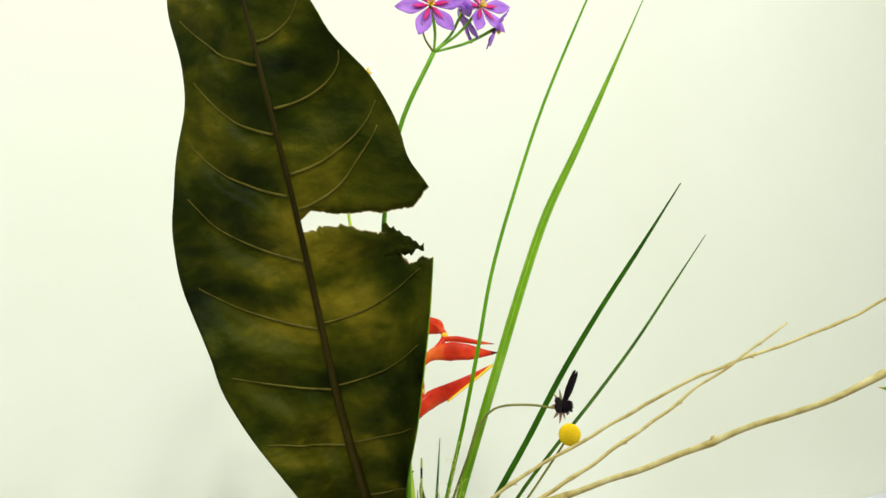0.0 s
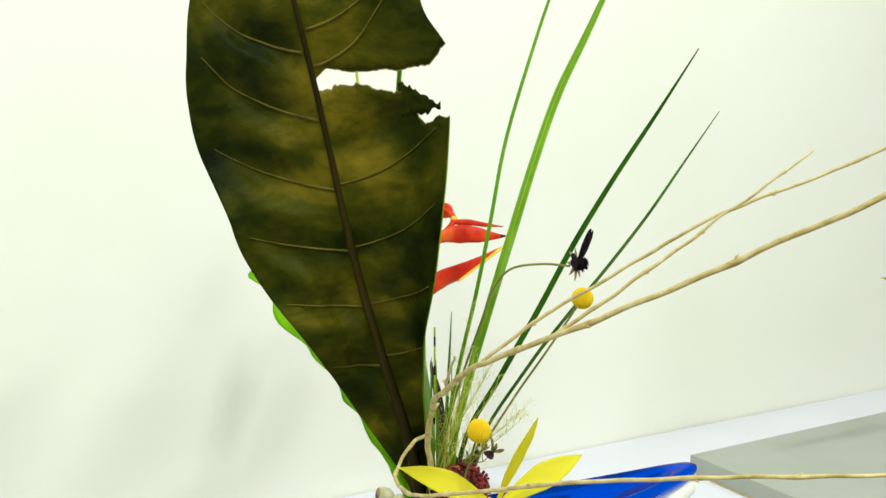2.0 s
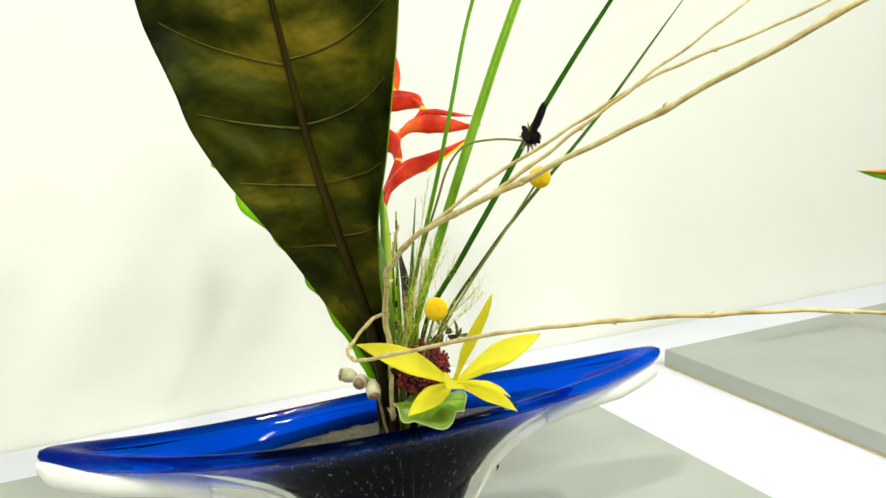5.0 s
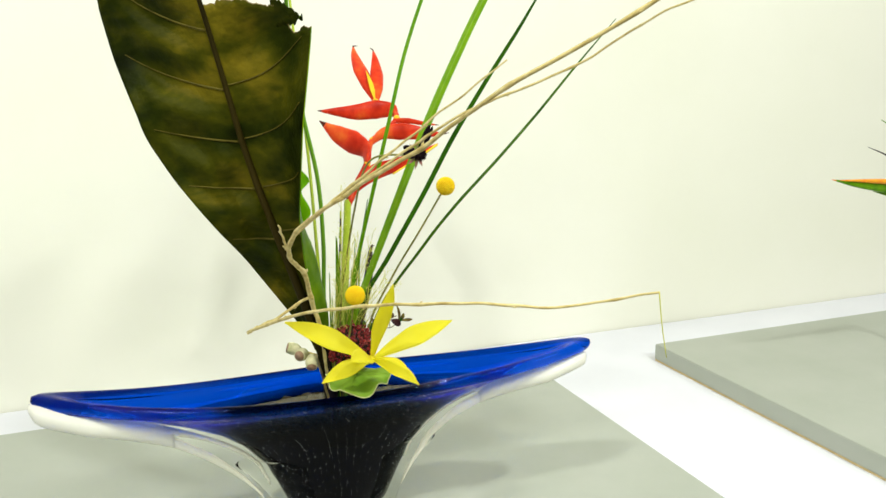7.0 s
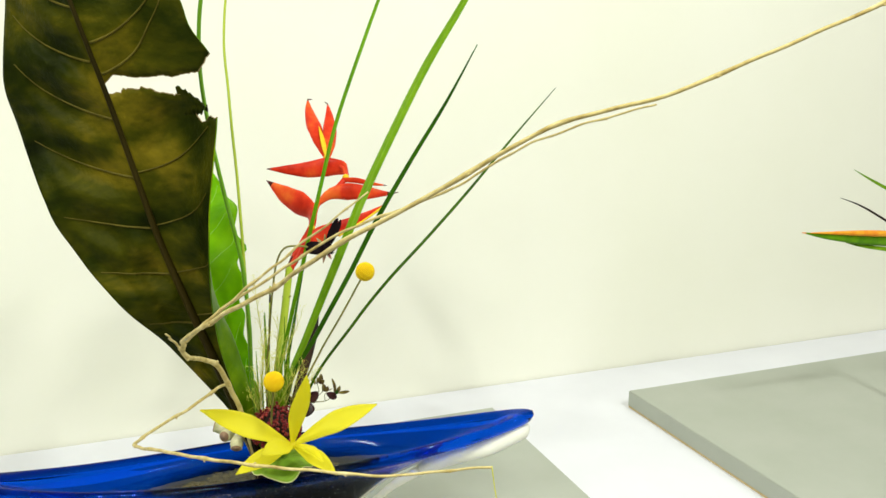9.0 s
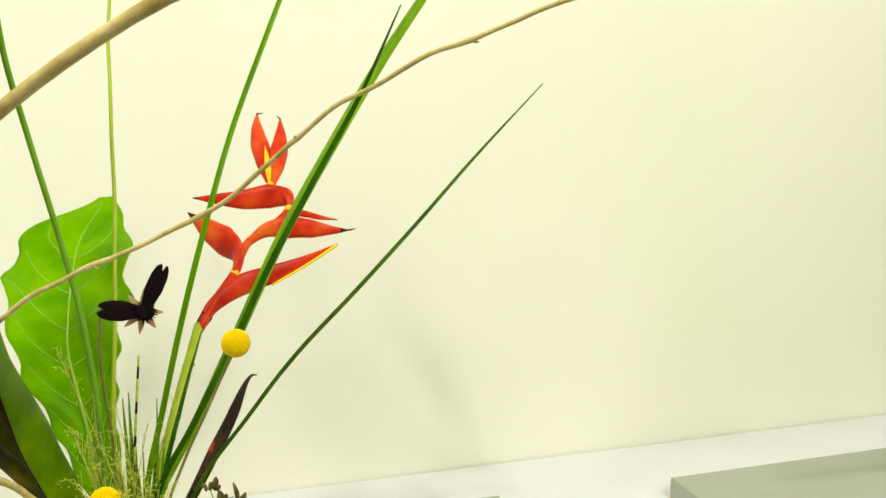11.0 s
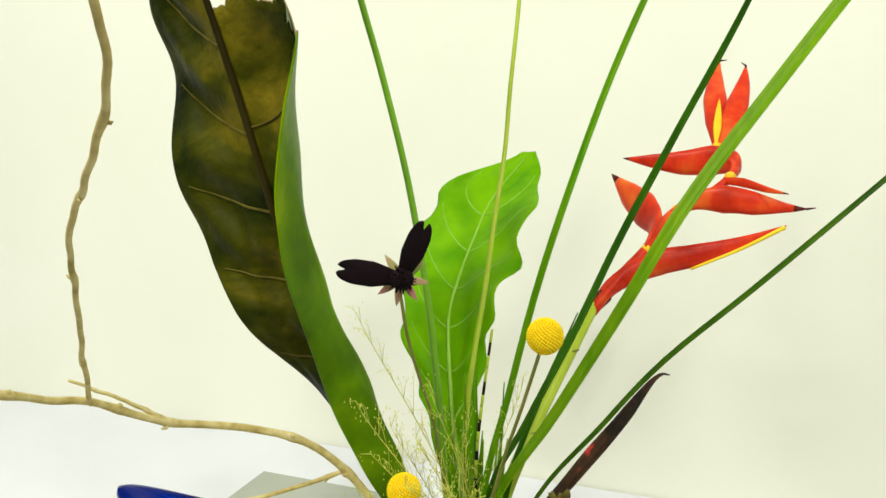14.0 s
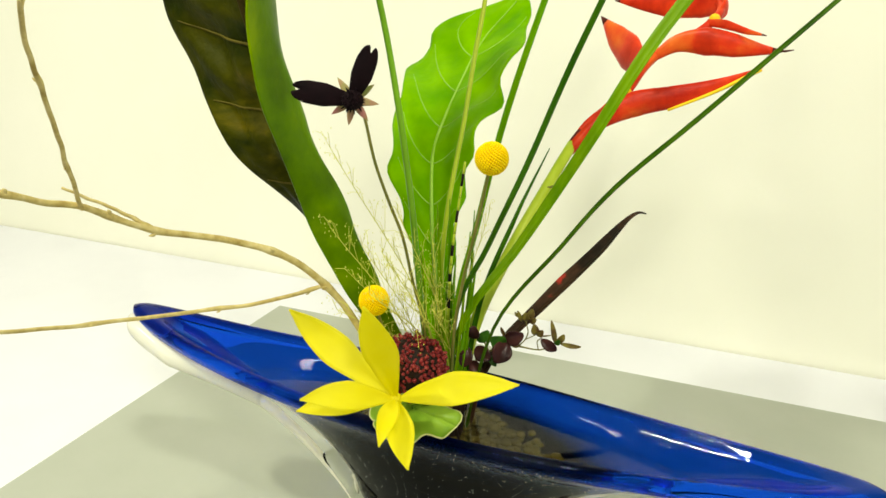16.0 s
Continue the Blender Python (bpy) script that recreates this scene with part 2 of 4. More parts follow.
# ---- mesh helpers ----
def spline(points, n):
    """n points on a smooth curve through the given ones (values of any length)."""
    p = np.array(points, float)
    step = np.r_[0, np.cumsum(np.linalg.norm(np.diff(p[:, :3], axis=0), axis=1) ** 0.5)]
    out = []
    for s in np.linspace(0, step[-1], n):
        i = min(max(int(np.searchsorted(step, s, side="right")) - 1, 0), len(p) - 2)
        t = (s - step[i]) / (step[i + 1] - step[i])
        a, b, c, d = p[max(i - 1, 0)], p[i], p[i + 1], p[min(i + 2, len(p) - 1)]
        h = step[i + 1] - step[i]
        m1 = (c - a) / (step[i + 1] - step[max(i - 1, 0)]) * h
        m2 = (d - b) / (step[min(i + 2, len(p) - 1)] - step[i]) * h
        out.append((2 * t**3 - 3 * t**2 + 1) * b + (t**3 - 2 * t**2 + t) * m1 + (-2 * t**3 + 3 * t**2) * c + (t**3 - t**2) * m2)
    return np.array(out)


class Shape:
    """Vertices, faces and material slots of one mesh."""

    def __init__(self):
        self.v, self.f, self.m = [], [], []

    def add(self, verts, faces, slot=0):
        k = len(self.v)
        self.v += [tuple(map(float, q)) for q in verts]
        self.f += [tuple(i + k for i in f) for f in faces]
        self.m += [slot] * len(faces)
        return self

    def tube(self, pts, radii, sides=8, slot=0, flat=None):
        """A round tube along pts with closed ends."""
        pts = np.array(pts, float)
        n = len(pts)
        radii = np.full(n, radii) if np.isscalar(radii) else np.array(radii, float)
        tan = np.gradient(pts, axis=0)
        tan /= np.linalg.norm(tan, axis=1)[:, None] + 1e-12
        side = np.cross(tan[0], (0.31, 0.87, 0.38))
        verts = []
        for i in range(n):
            side = side - tan[i] * (side @ tan[i])
            side /= np.linalg.norm(side)
            up = np.cross(tan[i], side)
            for j in range(sides):
                a = 2 * math.pi * j / sides
                verts.append(pts[i] + radii[i] * (math.cos(a) * side + math.sin(a) * up))
        faces = [(i * sides + j, i * sides + (j + 1) % sides, (i + 1) * sides + (j + 1) % sides, (i + 1) * sides + j) for i in range(n - 1) for j in range(sides)]
        faces += [tuple(range(sides))[::-1], tuple((n - 1) * sides + j for j in range(sides))]
        return self.add(verts, faces, slot)

    def sheet(self, grid, thick, front=0, back=None):
        """A thin solid from a grid of points [i][j]; front and back slots."""
        g = np.array(grid, float)
        a, b = g.shape[:2]
        n = np.cross(np.gradient(g, axis=0), np.gradient(g, axis=1))
        n /= np.linalg.norm(n, axis=2)[..., None] + 1e-12
        top, low = (g + n * thick / 2).reshape(-1, 3), (g - n * thick / 2).reshape(-1, 3)
        q = [(i * b + j, (i + 1) * b + j, (i + 1) * b + j + 1, i * b + j + 1) for i in range(a - 1) for j in range(b - 1)]
        ring = [i * b for i in range(a)] + [(a - 1) * b + j for j in range(1, b)] + [i * b + b - 1 for i in range(a - 2, -1, -1)] + [j for j in range(b - 2, 0, -1)]
        k = a * b
        self.add(list(top) + list(low), q, front)
        base = len(self.v) - 2 * k
        self.f += [tuple(base + k + x for x in f[::-1]) for f in q]
        self.m += [front if back is None else back] * len(q)
        rim = [(ring[i], ring[(i + 1) % len(ring)], ring[(i + 1) % len(ring)] + k, ring[i] + k) for i in range(len(ring))]
        self.f += [tuple(base + x for x in f[::-1]) for f in rim]
        self.m += [front] * len(rim)
        return self

    def ball(self, centre, r, rings=6, segs=8, slot=0, squash=(1, 1, 1)):
        c = np.array(centre, float)
        verts = [c + np.array((0, 0, r)) * squash]
        for i in range(1, rings):
            p = math.pi * i / rings
            for j in range(segs):
                a = 2 * math.pi * j / segs
                verts.append(c + r * np.array((math.sin(p) * math.cos(a), math.sin(p) * math.sin(a), math.cos(p))) * squash)
        verts.append(c - np.array((0, 0, r)) * squash)
        last = len(verts) - 1
        faces = [(0, 1 + j, 1 + (j + 1) % segs) for j in range(segs)]
        for i in range(rings - 2):
            s = 1 + i * segs
            faces += [(s + j, s + segs + j, s + segs + (j + 1) % segs, s + (j + 1) % segs) for j in range(segs)]
        s = 1 + (rings - 2) * segs
        faces += [(s + j, last, s + (j + 1) % segs) for j in range(segs)]
        return self.add(verts, faces, slot)

    def loft(self, rings, slot=0, cap=True):
        """A skin over closed rings of equal count."""
        n = len(rings[0])
        verts = [q for r in rings for q in r]
        faces = [(i * n + j, i * n + (j + 1) % n, (i + 1) * n + (j + 1) % n, (i + 1) * n + j) for i in range(len(rings) - 1) for j in range(n)]
        if cap:
            faces += [tuple(range(n))[::-1], tuple((len(rings) - 1) * n + j for j in range(n))]
        return self.add(verts, faces, slot)


def part(name, shape, mats, parent=None, label="", smooth=True, solid=True):
    mats = mats if isinstance(mats, (list, tuple)) else [mats]
    me = bpy.data.meshes.new(name)
    me.from_pydata(shape.v, [], shape.f)
    for mat in mats:
        me.materials.append(mat)
    me.polygons.foreach_set("material_index", shape.m)
    if solid:
        bm = bmesh.new()
        bm.from_mesh(me)
        bmesh.ops.recalc_face_normals(bm, faces=bm.faces[:])
        bm.to_mesh(me)
        bm.free()
    me.polygons.foreach_set("use_smooth", [smooth] * len(me.polygons))
    me.update()
    ob = new(name, me)
    if parent:
        ob.parent = parent
    if label:
        tagged(ob, label)
    return ob


def thing(name, label, category, group="", kind=""):
    return tagged(new(name), label, category, group, kind)


def box(name, lo, hi, mat, bevel=0.0, parent=None):
    bm = bmesh.new()
    bmesh.ops.create_cube(bm, size=1)
    for v in bm.verts:
        v.co = [lo[i] + (v.co[i] + 0.5) * (hi[i] - lo[i]) for i in range(3)]
    if bevel:
        bmesh.ops.bevel(bm, geom=bm.edges[:], offset=bevel, segments=2, affect="EDGES")
    me = bpy.data.meshes.new(name)
    bm.to_mesh(me)
    bm.free()
    me.materials.append(mat)
    ob = new(name, me)
    if parent:
        ob.parent = parent
    return ob


def unit(v):
    v = np.array(v, float)
    return v / (np.linalg.norm(v) + 1e-12)


def ribbon(pts, widths, facing, fold=0.15, n=28, thick=0.0008):
    """A long leaf blade with a shallow V section. facing: the way its inner side looks."""
    c = spline(pts, n)
    w = np.interp(np.linspace(0, 1, n), np.linspace(0, 1, len(widths)), widths)
    tan = np.gradient(c, axis=0)
    grid = []
    for i in range(n):
        t = unit(tan[i])
        s = unit(np.cross(t, facing))
        f = np.cross(s, t)
        grid.append([c[i] + s * w[i] * u + f * w[i] * fold * (abs(u) - 0.5) * 2 for u in (-0.5, -0.25, 0, 0.25, 0.5)])
    return grid


def petal(base, tip, facing, width, cup=0.2, bend=0.0, n=12, m=7, peak=0.45, noise_amp=0.0, oval=False):
    """A pointed petal from base to tip."""
    base, tip = np.array(base, float), np.array(tip, float)
    d = tip - base
    length = np.linalg.norm(d)
    t = d / length
    s = unit(np.cross(t, facing))
    f = np.cross(s, t)
    grid = []
    for i in range(n):
        a = i / (n - 1)
        k = (a / peak) ** 0.75 if a < peak else max(1 - ((a - peak) / (1 - peak)) ** 2.0, 0)
        if oval:
            k = math.sin(math.pi * (0.04 + 0.93 * a)) ** 0.7
        w = width / 2 * max(k, 0.03)
        row = []
        for j in range(m):
            u = j / (m - 1) * 2 - 1
            wob = noise_amp * noise.noise(Vector((a * 5, u * 2, base[0] * 40)))
            row.append(base + d * a + s * w * u + f * (cup * w * u * u + bend * length * math.sin(math.pi * a) + wob))
        grid.append(row)
    return grid

# ---- the room ----
def setting(name, lo, hi, mat, label, bevel=0.0):
    return tagged(box(name, lo, hi, mat, bevel), label, name.split("_")[0], kind="structure")


setting("wall_north", (-3.2, 0.65, -0.75), (3.6, 0.77, 2.6), WALL, "cream painted gallery wall behind the display table")
# the rest is added out of view; its grey holds back bounced light
setting("wall_south", (-3.2, -4.12, -0.75), (3.6, -4.0, 2.6), ROOM, "plain grey wall added out of view to close the room")
setting("wall_west", (-3.32, -4.12, -0.75), (-3.2, 0.77, 2.6), ROOM, "plain grey side wall added out of view")
setting("wall_east", (3.6, -4.12, -0.75), (3.72, 0.77, 2.6), ROOM, "plain grey side wall added out of view")
setting("ceiling", (-3.32, -4.12, 2.6), (3.72, 0.77, 2.7), ROOM, "plain grey ceiling added out of view, with strip lights")
setting("floor", (-3.32, -4.12, -0.85), (3.72, 0.77, -0.75), FLOOR, "plain grey floor added out of view")

table = thing("display_table", "long white display table set against the wall", "table")
box("tabletop", (-2.2, -0.75, -0.074), (2.6, 0.648, -0.039), TABLE, 0.003, table)
for lx in (-2.1, 2.5):
    for ly in (-0.65, 0.55):
        box("leg", (lx - 0.03, ly - 0.03, -0.75), (lx + 0.03, ly + 0.03, -0.074), TABLE, 0.003, table)


def plinth(lo, hi, label):
    base = thing("display_board", label, "board", "grey display boards")
    box("board_core", (lo[0] + 0.001, lo[1] + 0.001, -0.039), (hi[0] - 0.001, hi[1] - 0.001, -0.035), SEAM, 0.0, base)
    box("board_top", (lo[0], lo[1], -0.035), (hi[0], hi[1], 0.0), BOARD, 0.0015, base)
    return base


plinth((-0.546, -0.50), (0.541, 0.438), "flat grey-green painted board under the glass bowl")
plinth((0.863, -0.50), (1.96, 0.416), "flat grey-green painted board beside an empty gap of table")

# ---- glass bowl ----
BOWL_Y = -0.073


def bowl_ring(ax, ay, z, point, lift, segs=96):
    """One level of the boat-shaped bowl: half length, half width, height, how pointed, how far the ends rise."""
    ring = []
    for j in range(segs):
        a = 2 * math.pi * j / segs
        c, s = math.cos(a), math.sin(a)
        boat = math.copysign(math.hypot((1 - min(abs(c), 1) ** 1.6) ** 0.85, 0.33 * math.sqrt(max(1 - c ** 8, 0))) / 1.02, s)
        y = boat * point + s * (1 - point)
        x = ax * c * (1 if c > 0 else 0.97)
        ring.append((x, BOWL_Y + ay * y - 0.011 * (x / 0.36) - 0.018 * (x / 0.36) ** 2, z + lift * abs(x / 0.36) ** 2.8 * (0.76 if x > 0 else 1.32)))
    return ring


bowl = thing("glass_bowl", "boat-shaped cobalt blue glass bowl cased in clear glass", "bowl")
blue = Shape().loft([
    bowl_ring(0.010, 0.008, 0.022, 0.0, 0.0), bowl_ring(0.042, 0.030, 0.028, 0.0, 0.0), bowl_ring(0.064, 0.040, 0.048, 0.1, 0.0),
    bowl_ring(0.083, 0.046, 0.090, 0.2, 0.0), bowl_ring(0.098, 0.049, 0.116, 0.35, 0.0), bowl_ring(0.127, 0.053, 0.146, 0.5, 0.0), bowl_ring(0.156, 0.055, 0.165, 0.65, 0.0),
    bowl_ring(0.200, 0.057, 0.1825, 0.8, 0.004), bowl_ring(0.250, 0.059, 0.191, 0.9, 0.022), bowl_ring(0.310, 0.0615, 0.197, 0.97, 0.033), bowl_ring(0.352, 0.063, 0.2005, 1.0, 0.030),
    bowl_ring(0.363, 0.0640, 0.201, 1.0, 0.028), bowl_ring(0.366, 0.0642, 0.206, 1.0, 0.029), bowl_ring(0.364, 0.063, 0.2105, 1.0, 0.030),
    bowl_ring(0.357, 0.0605, 0.2137, 1.0, 0.030), bowl_ring(0.344, 0.0575, 0.2146, 1.0, 0.030), bowl_ring(0.328, 0.0545, 0.2126, 1.0, 0.030),
    bowl_ring(0.312, 0.0520, 0.2065, 1.0, 0.029), bowl_ring(0.280, 0.0500, 0.2045, 0.96, 0.022), bowl_ring(0.250, 0.0485, 0.2005, 0.92, 0.014),
    bowl_ring(0.210, 0.046, 0.1905, 0.88, 0.006), bowl_ring(0.170, 0.043, 0.177, 0.8, 0.0), bowl_ring(0.130, 0.039, 0.161, 0.7, 0.0), bowl_ring(0.100, 0.035, 0.148, 0.5, 0.0),
    bowl_ring(0.060, 0.026, 0.138, 0.3, 0.0), bowl_ring(0.010, 0.006, 0.136, 0.0, 0.0)])
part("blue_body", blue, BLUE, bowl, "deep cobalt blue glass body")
casing_rings = [
    bowl_ring(0.010, 0.0080, 0.0005, 0.0, 0.0), bowl_ring(0.066, 0.0450, 0.0005, 0.0, 0.0), bowl_ring(0.070, 0.0520, 0.0040, 0.0, 0.0),
    bowl_ring(0.073, 0.0460, 0.0200, 0.05, 0.0), bowl_ring(0.086, 0.0390, 0.0550, 0.2, 0.0), bowl_ring(0.115, 0.0430, 0.0960, 0.4, 0.0),
    bowl_ring(0.136, 0.0452, 0.1180, 0.53, 0.0), bowl_ring(0.116, 0.0456, 0.1250, 0.5, 0.0), bowl_ring(0.098, 0.0447, 0.1170, 0.4, 0.0),
    bowl_ring(0.078, 0.0418, 0.0840, 0.2, 0.0), bowl_ring(0.061, 0.0380, 0.0500, 0.1, 0.0), bowl_ring(0.040, 0.0280, 0.0300, 0.0, 0.0),
    bowl_ring(0.008, 0.0060, 0.0240, 0.0, 0.0)]
fine = []
for ra, rb in zip(casing_rings, casing_rings[1:]):
    fine += [[tuple(np.array(p) * (1 - k) + np.array(q) * k) for p, q in zip(ra, rb)] for k in (0, 0.25, 0.5, 0.75)]
fine.append(casing_rings[-1])
clear = Shape().loft(fine)
casing = part("clear_casing", clear, CLEAR, bowl, "thick clear glass casing")
casing.visible_shadow = False


def refraction_band(name, rows, half, label):
    """A cream band added for refracted light in the long plane of the bowl. rows: x, lower and upper height; half: half
    thickness from the tip inward.
    """
    c = spline([(x, 0.0, low, high) for x, low, high in rows], 44)
    rings = []
    for k, (x, _, low, high) in enumerate(c):
        y = BOWL_Y - 0.011 * (x / 0.36) - 0.018 * (x / 0.36) ** 2
        w = float(np.interp(k / 43, (0, 0.12, 0.5, 1), half))
        ring = []
        for a in np.linspace(0, 2 * math.pi, 25)[:-1]:
            ca, sa = math.cos(a), math.sin(a)
            ring.append((x, y + w * math.copysign(abs(ca) ** 0.8, ca), (low + high) / 2 + (high - low) / 2 * math.copysign(abs(sa) ** 0.8, sa)))
        rings.append(ring)
    part(name, Shape().loft(rings), CREAM, bowl, label)


# added cream shapes imitate the bright refraction along the clear glass edges
WING, FINE = (0.008, 0.018, 0.033, 0.006), (0.005, 0.0045, 0.004, 0.003)
refraction_band("refraction_tip", ((-0.357, 0.230, 0.238), (-0.351, 0.219, 0.240), (-0.342, 0.2115, 0.239), (-0.317, 0.2015, 0.230), (-0.269, 0.184, 0.211), (-0.228, 0.167, 0.193), (-0.203, 0.155, 0.179)), WING, "cream band added for light refracted under the tip")
refraction_band("refraction_keel", ((-0.215, 0.161, 0.176), (-0.191, 0.148, 0.161), (-0.158, 0.125, 0.137), (-0.129, 0.100, 0.109), (-0.110, 0.080, 0.086), (-0.097, 0.060, 0.065), (-0.084, 0.020, 0.024)), FINE, "cream streak added for light refracted at the glass edge")
refraction_band("refraction_streak", ((-0.215, 0.175, 0.187), (-0.166, 0.158, 0.164), (-0.127, 0.134, 0.141), (-0.103, 0.110, 0.118), (-0.089, 0.084, 0.092)), FINE, "cream streak added for light refracted at the glass edge")
refraction_band("refraction_tip", ((0.357, 0.207, 0.216), (0.351, 0.200, 0.217), (0.340, 0.195, 0.217), (0.308, 0.186, 0.210), (0.255, 0.173, 0.197), (0.215, 0.161, 0.186), (0.200, 0.155, 0.176)), WING, "cream band added for light refracted under the tip")
refraction_band("refraction_keel", ((0.212, 0.160, 0.176), (0.175, 0.145, 0.159), (0.155, 0.134, 0.146), (0.126, 0.111, 0.121), (0.100, 0.079, 0.087), (0.086, 0.054, 0.060), (0.076, 0.018, 0.023)), FINE, "cream streak added for light refracted at the glass edge")
refraction_band("refraction_streak", ((0.212, 0.177, 0.187), (0.167, 0.163, 0.170), (0.132, 0.141, 0.149), (0.109, 0.119, 0.128), (0.089, 0.093, 0.100)), FINE, "cream streak added for light refracted at the glass edge")
bubbles = Shape()
rng = random.Random(4)
for i in range(2400):
    a, k = math.radians(5) * rng.randrange(72) + rng.gauss(0, 0.008), rng.random() ** 0.7
    z = 0.05 + 0.137 * k
    ax = np.interp(z, (0.05, 0.090, 0.116, 0.146, 0.165, 0.1825, 0.19), (0.066, 0.083, 0.098, 0.127, 0.156, 0.200, 0.25))
    ay = np.interp(z, (0.05, 0.09, 0.116, 0.146, 0.19), (0.041, 0.046, 0.049, 0.053, 0.059))
    q = bowl_ring(ax + 0.0010, ay + 0.0010, z, np.interp(z, (0.05, 0.09, 0.146, 0.19), (0.1, 0.2, 0.5, 0.9)), 0.0, 1440)[int(a / 2 / math.pi * 1440)]
    if rng.random() < 0.7 or q[2] > 0.13:
        bubbles.ball(q, rng.uniform(0.00010, 0.00022), 3, 4, squash=(1, 1, rng.uniform(1, 1.8)))
# drawn-out bubbles hang in rows under the near and far lip
under_lip = bowl_ring(0.3592, 0.0642, 0.2005, 1.0, 0.029, 1440)
for i in range(1100):
    q = under_lip[rng.randrange(1440)]
    if abs(q[0]) < 0.25:
        bubbles.ball((q[0], q[1], q[2] - 0.012 * rng.random() ** 2 + 0.003), rng.uniform(0.00010, 0.00020), 3, 4, squash=(1, 1, rng.uniform(1, 5)))
tagged(part("bubble_veil", bubbles, SEED, bowl, "fine air bubbles in the glass"), kind="stuff")

water = Shape().loft([bowl_ring(0.02, 0.004, 0.1945, 0.8, 0.0), bowl_ring(0.225, 0.0466, 0.1945, 0.89, 0.0)], cap=False)
water.f.append(tuple(range(96))[::-1])
water.m.append(0)
if sum(np.cross(np.subtract(water.v[f[1]], water.v[f[0]]), np.subtract(water.v[f[2]], water.v[f[1]]))[2] for f in water.f) < 0:
    water.f = [f[::-1] for f in water.f]
w = part("water", water, WATER, solid=False)
w.visible_shadow = False
tagged(w, "still clear water in the glass bowl", "water", kind="structure")

gravel = Shape()
rng = random.Random(8)
for i in range(1300):
    x = rng.gauss(0, 0.06)
    if abs(x) > 0.135:
        continue
    top = 0.186 - 0.026 * (x / 0.135) ** 2
    y = BOWL_Y + rng.uniform(-0.03, 0.03)
    z = rng.uniform(0.145, top)
    long, wide = np.interp(z, (0.138, 0.148, 0.161, 0.177), (0.060, 0.100, 0.130, 0.170)), np.interp(z, (0.138, 0.148, 0.161, 0.177), (0.026, 0.035, 0.039, 0.043))
    if abs(x) > long - 0.006 or abs(y - BOWL_Y + 0.011 * x / 0.36) > wide * (1 - (abs(x) / long) ** 1.6) ** 0.85 - 0.005:
        continue
    gravel.ball((x, y, z), rng.uniform(0.003, 0.0055), 4, 6, squash=(rng.uniform(0.8, 1.3), rng.uniform(0.8, 1.3), 0.8))
tagged(part("gravel", gravel, PEBBLE), "brown pebbles heaped under the water in the bowl", "gravel", kind="stuff")

kenzan = thing("pin_holder", "dark metal flower pin holder standing in the bowl", "flower holder")
body = Shape().loft([[(0.008 + r * math.cos(a), -0.078 + r * math.sin(a), z) for a in np.linspace(0, 2 * math.pi, 33)[:-1]] for r, z in ((0.030, 0.136), (0.033, 0.138), (0.033, 0.158), (0.031, 0.160))])
part("holder_base", body, KENZAN, kenzan)
pins = Shape()
for i in range(-4, 5):
    for j in range(-4, 5):
        if i * i + j * j < 18:
            pins.tube([(0.008 + i * 0.0062, -0.078 + j * 0.0062, 0.159), (0.008 + i * 0.0062, -0.078 + j * 0.0062, 0.176)], (0.0009, 0.0003), 5)
tagged(part("pin_bed", pins, KENZAN, kenzan), kind="stuff")

# ---- the large torn leaf ----
MID = ((0.16, 0.004, -0.074), (0.22, -0.010, -0.090), (0.29, -0.031, -0.118), (0.355, -0.053, -0.134), (0.411, -0.073, -0.140), (0.472, -0.094, -0.147), (0.529, -0.112, -0.156), (0.585, -0.126, -0.161), (0.633, -0.138, -0.166), (0.683, -0.151, -0.172), (0.728, -0.164, -0.178), (0.80, -0.184, -0.184), (0.88, -0.203, -0.182), (0.95, -0.214, -0.172), (1.0, -0.218, -0.160))
LEFT = ((0.27, -0.029, -0.104), (0.3, -0.045, -0.104), (0.346, -0.077, -0.106), (0.4, -0.114, -0.127), (0.44, -0.146, -0.139), (0.49, -0.181, -0.136), (0.54, -0.21, -0.132), (0.59, -0.224, -0.122), (0.64, -0.235, -0.109), (0.68, -0.243, -0.113), (0.733, -0.238, -0.116), (0.784, -0.23, -0.12), (0.828, -0.235, -0.12), (0.869, -0.244, -0.12), (0.905, -0.245, -0.124), (0.96, -0.2327, -0.138), (1.0, -0.219, -0.158))
RIGHT = ((0.27, -0.022, -0.118), (0.30, -0.028, -0.136), (0.34, -0.041, -0.160), (0.40, -0.056, -0.184), (0.455, -0.063, -0.201), (0.507, -0.064, -0.226), (0.557, -0.062, -0.236), (0.604, -0.055, -0.234), (0.651, -0.047, -0.225), (0.69, -0.047, -0.226), (0.712, -0.047, -0.226), (0.732, -0.068, -0.220), (0.761, -0.073, -0.217), (0.787, -0.086, -0.215), (0.816, -0.107, -0.214), (0.832, -0.132, -0.213), (0.863, -0.150, -0.212), (0.91, -0.182, -0.200), (0.96, -0.208, -0.178), (1.0, -0.217, -0.161))


def track(rows, z):
    r = np.array(rows)
    return np.array((np.interp(z, r[:, 0], r[:, 1]), np.interp(z, r[:, 0], r[:, 2]), z))


def smooth_track(rows, z):
    return sum(track(rows, z + d) * np.array((1, 1, 0)) for d in (-0.012, -0.006, 0, 0.006, 0.012)) / 5 + np.array((0, 0, z))


VEINS_LEFT = ((0.36, 0.0), (0.42, 0.004), (0.48, 0.008), (0.533, 0.018), (0.588, 0.046), (0.648, 0.068), (0.704, 0.058), (0.755, 0.060), (0.811, 0.058), (0.87, 0.05), (0.95, 0.04))


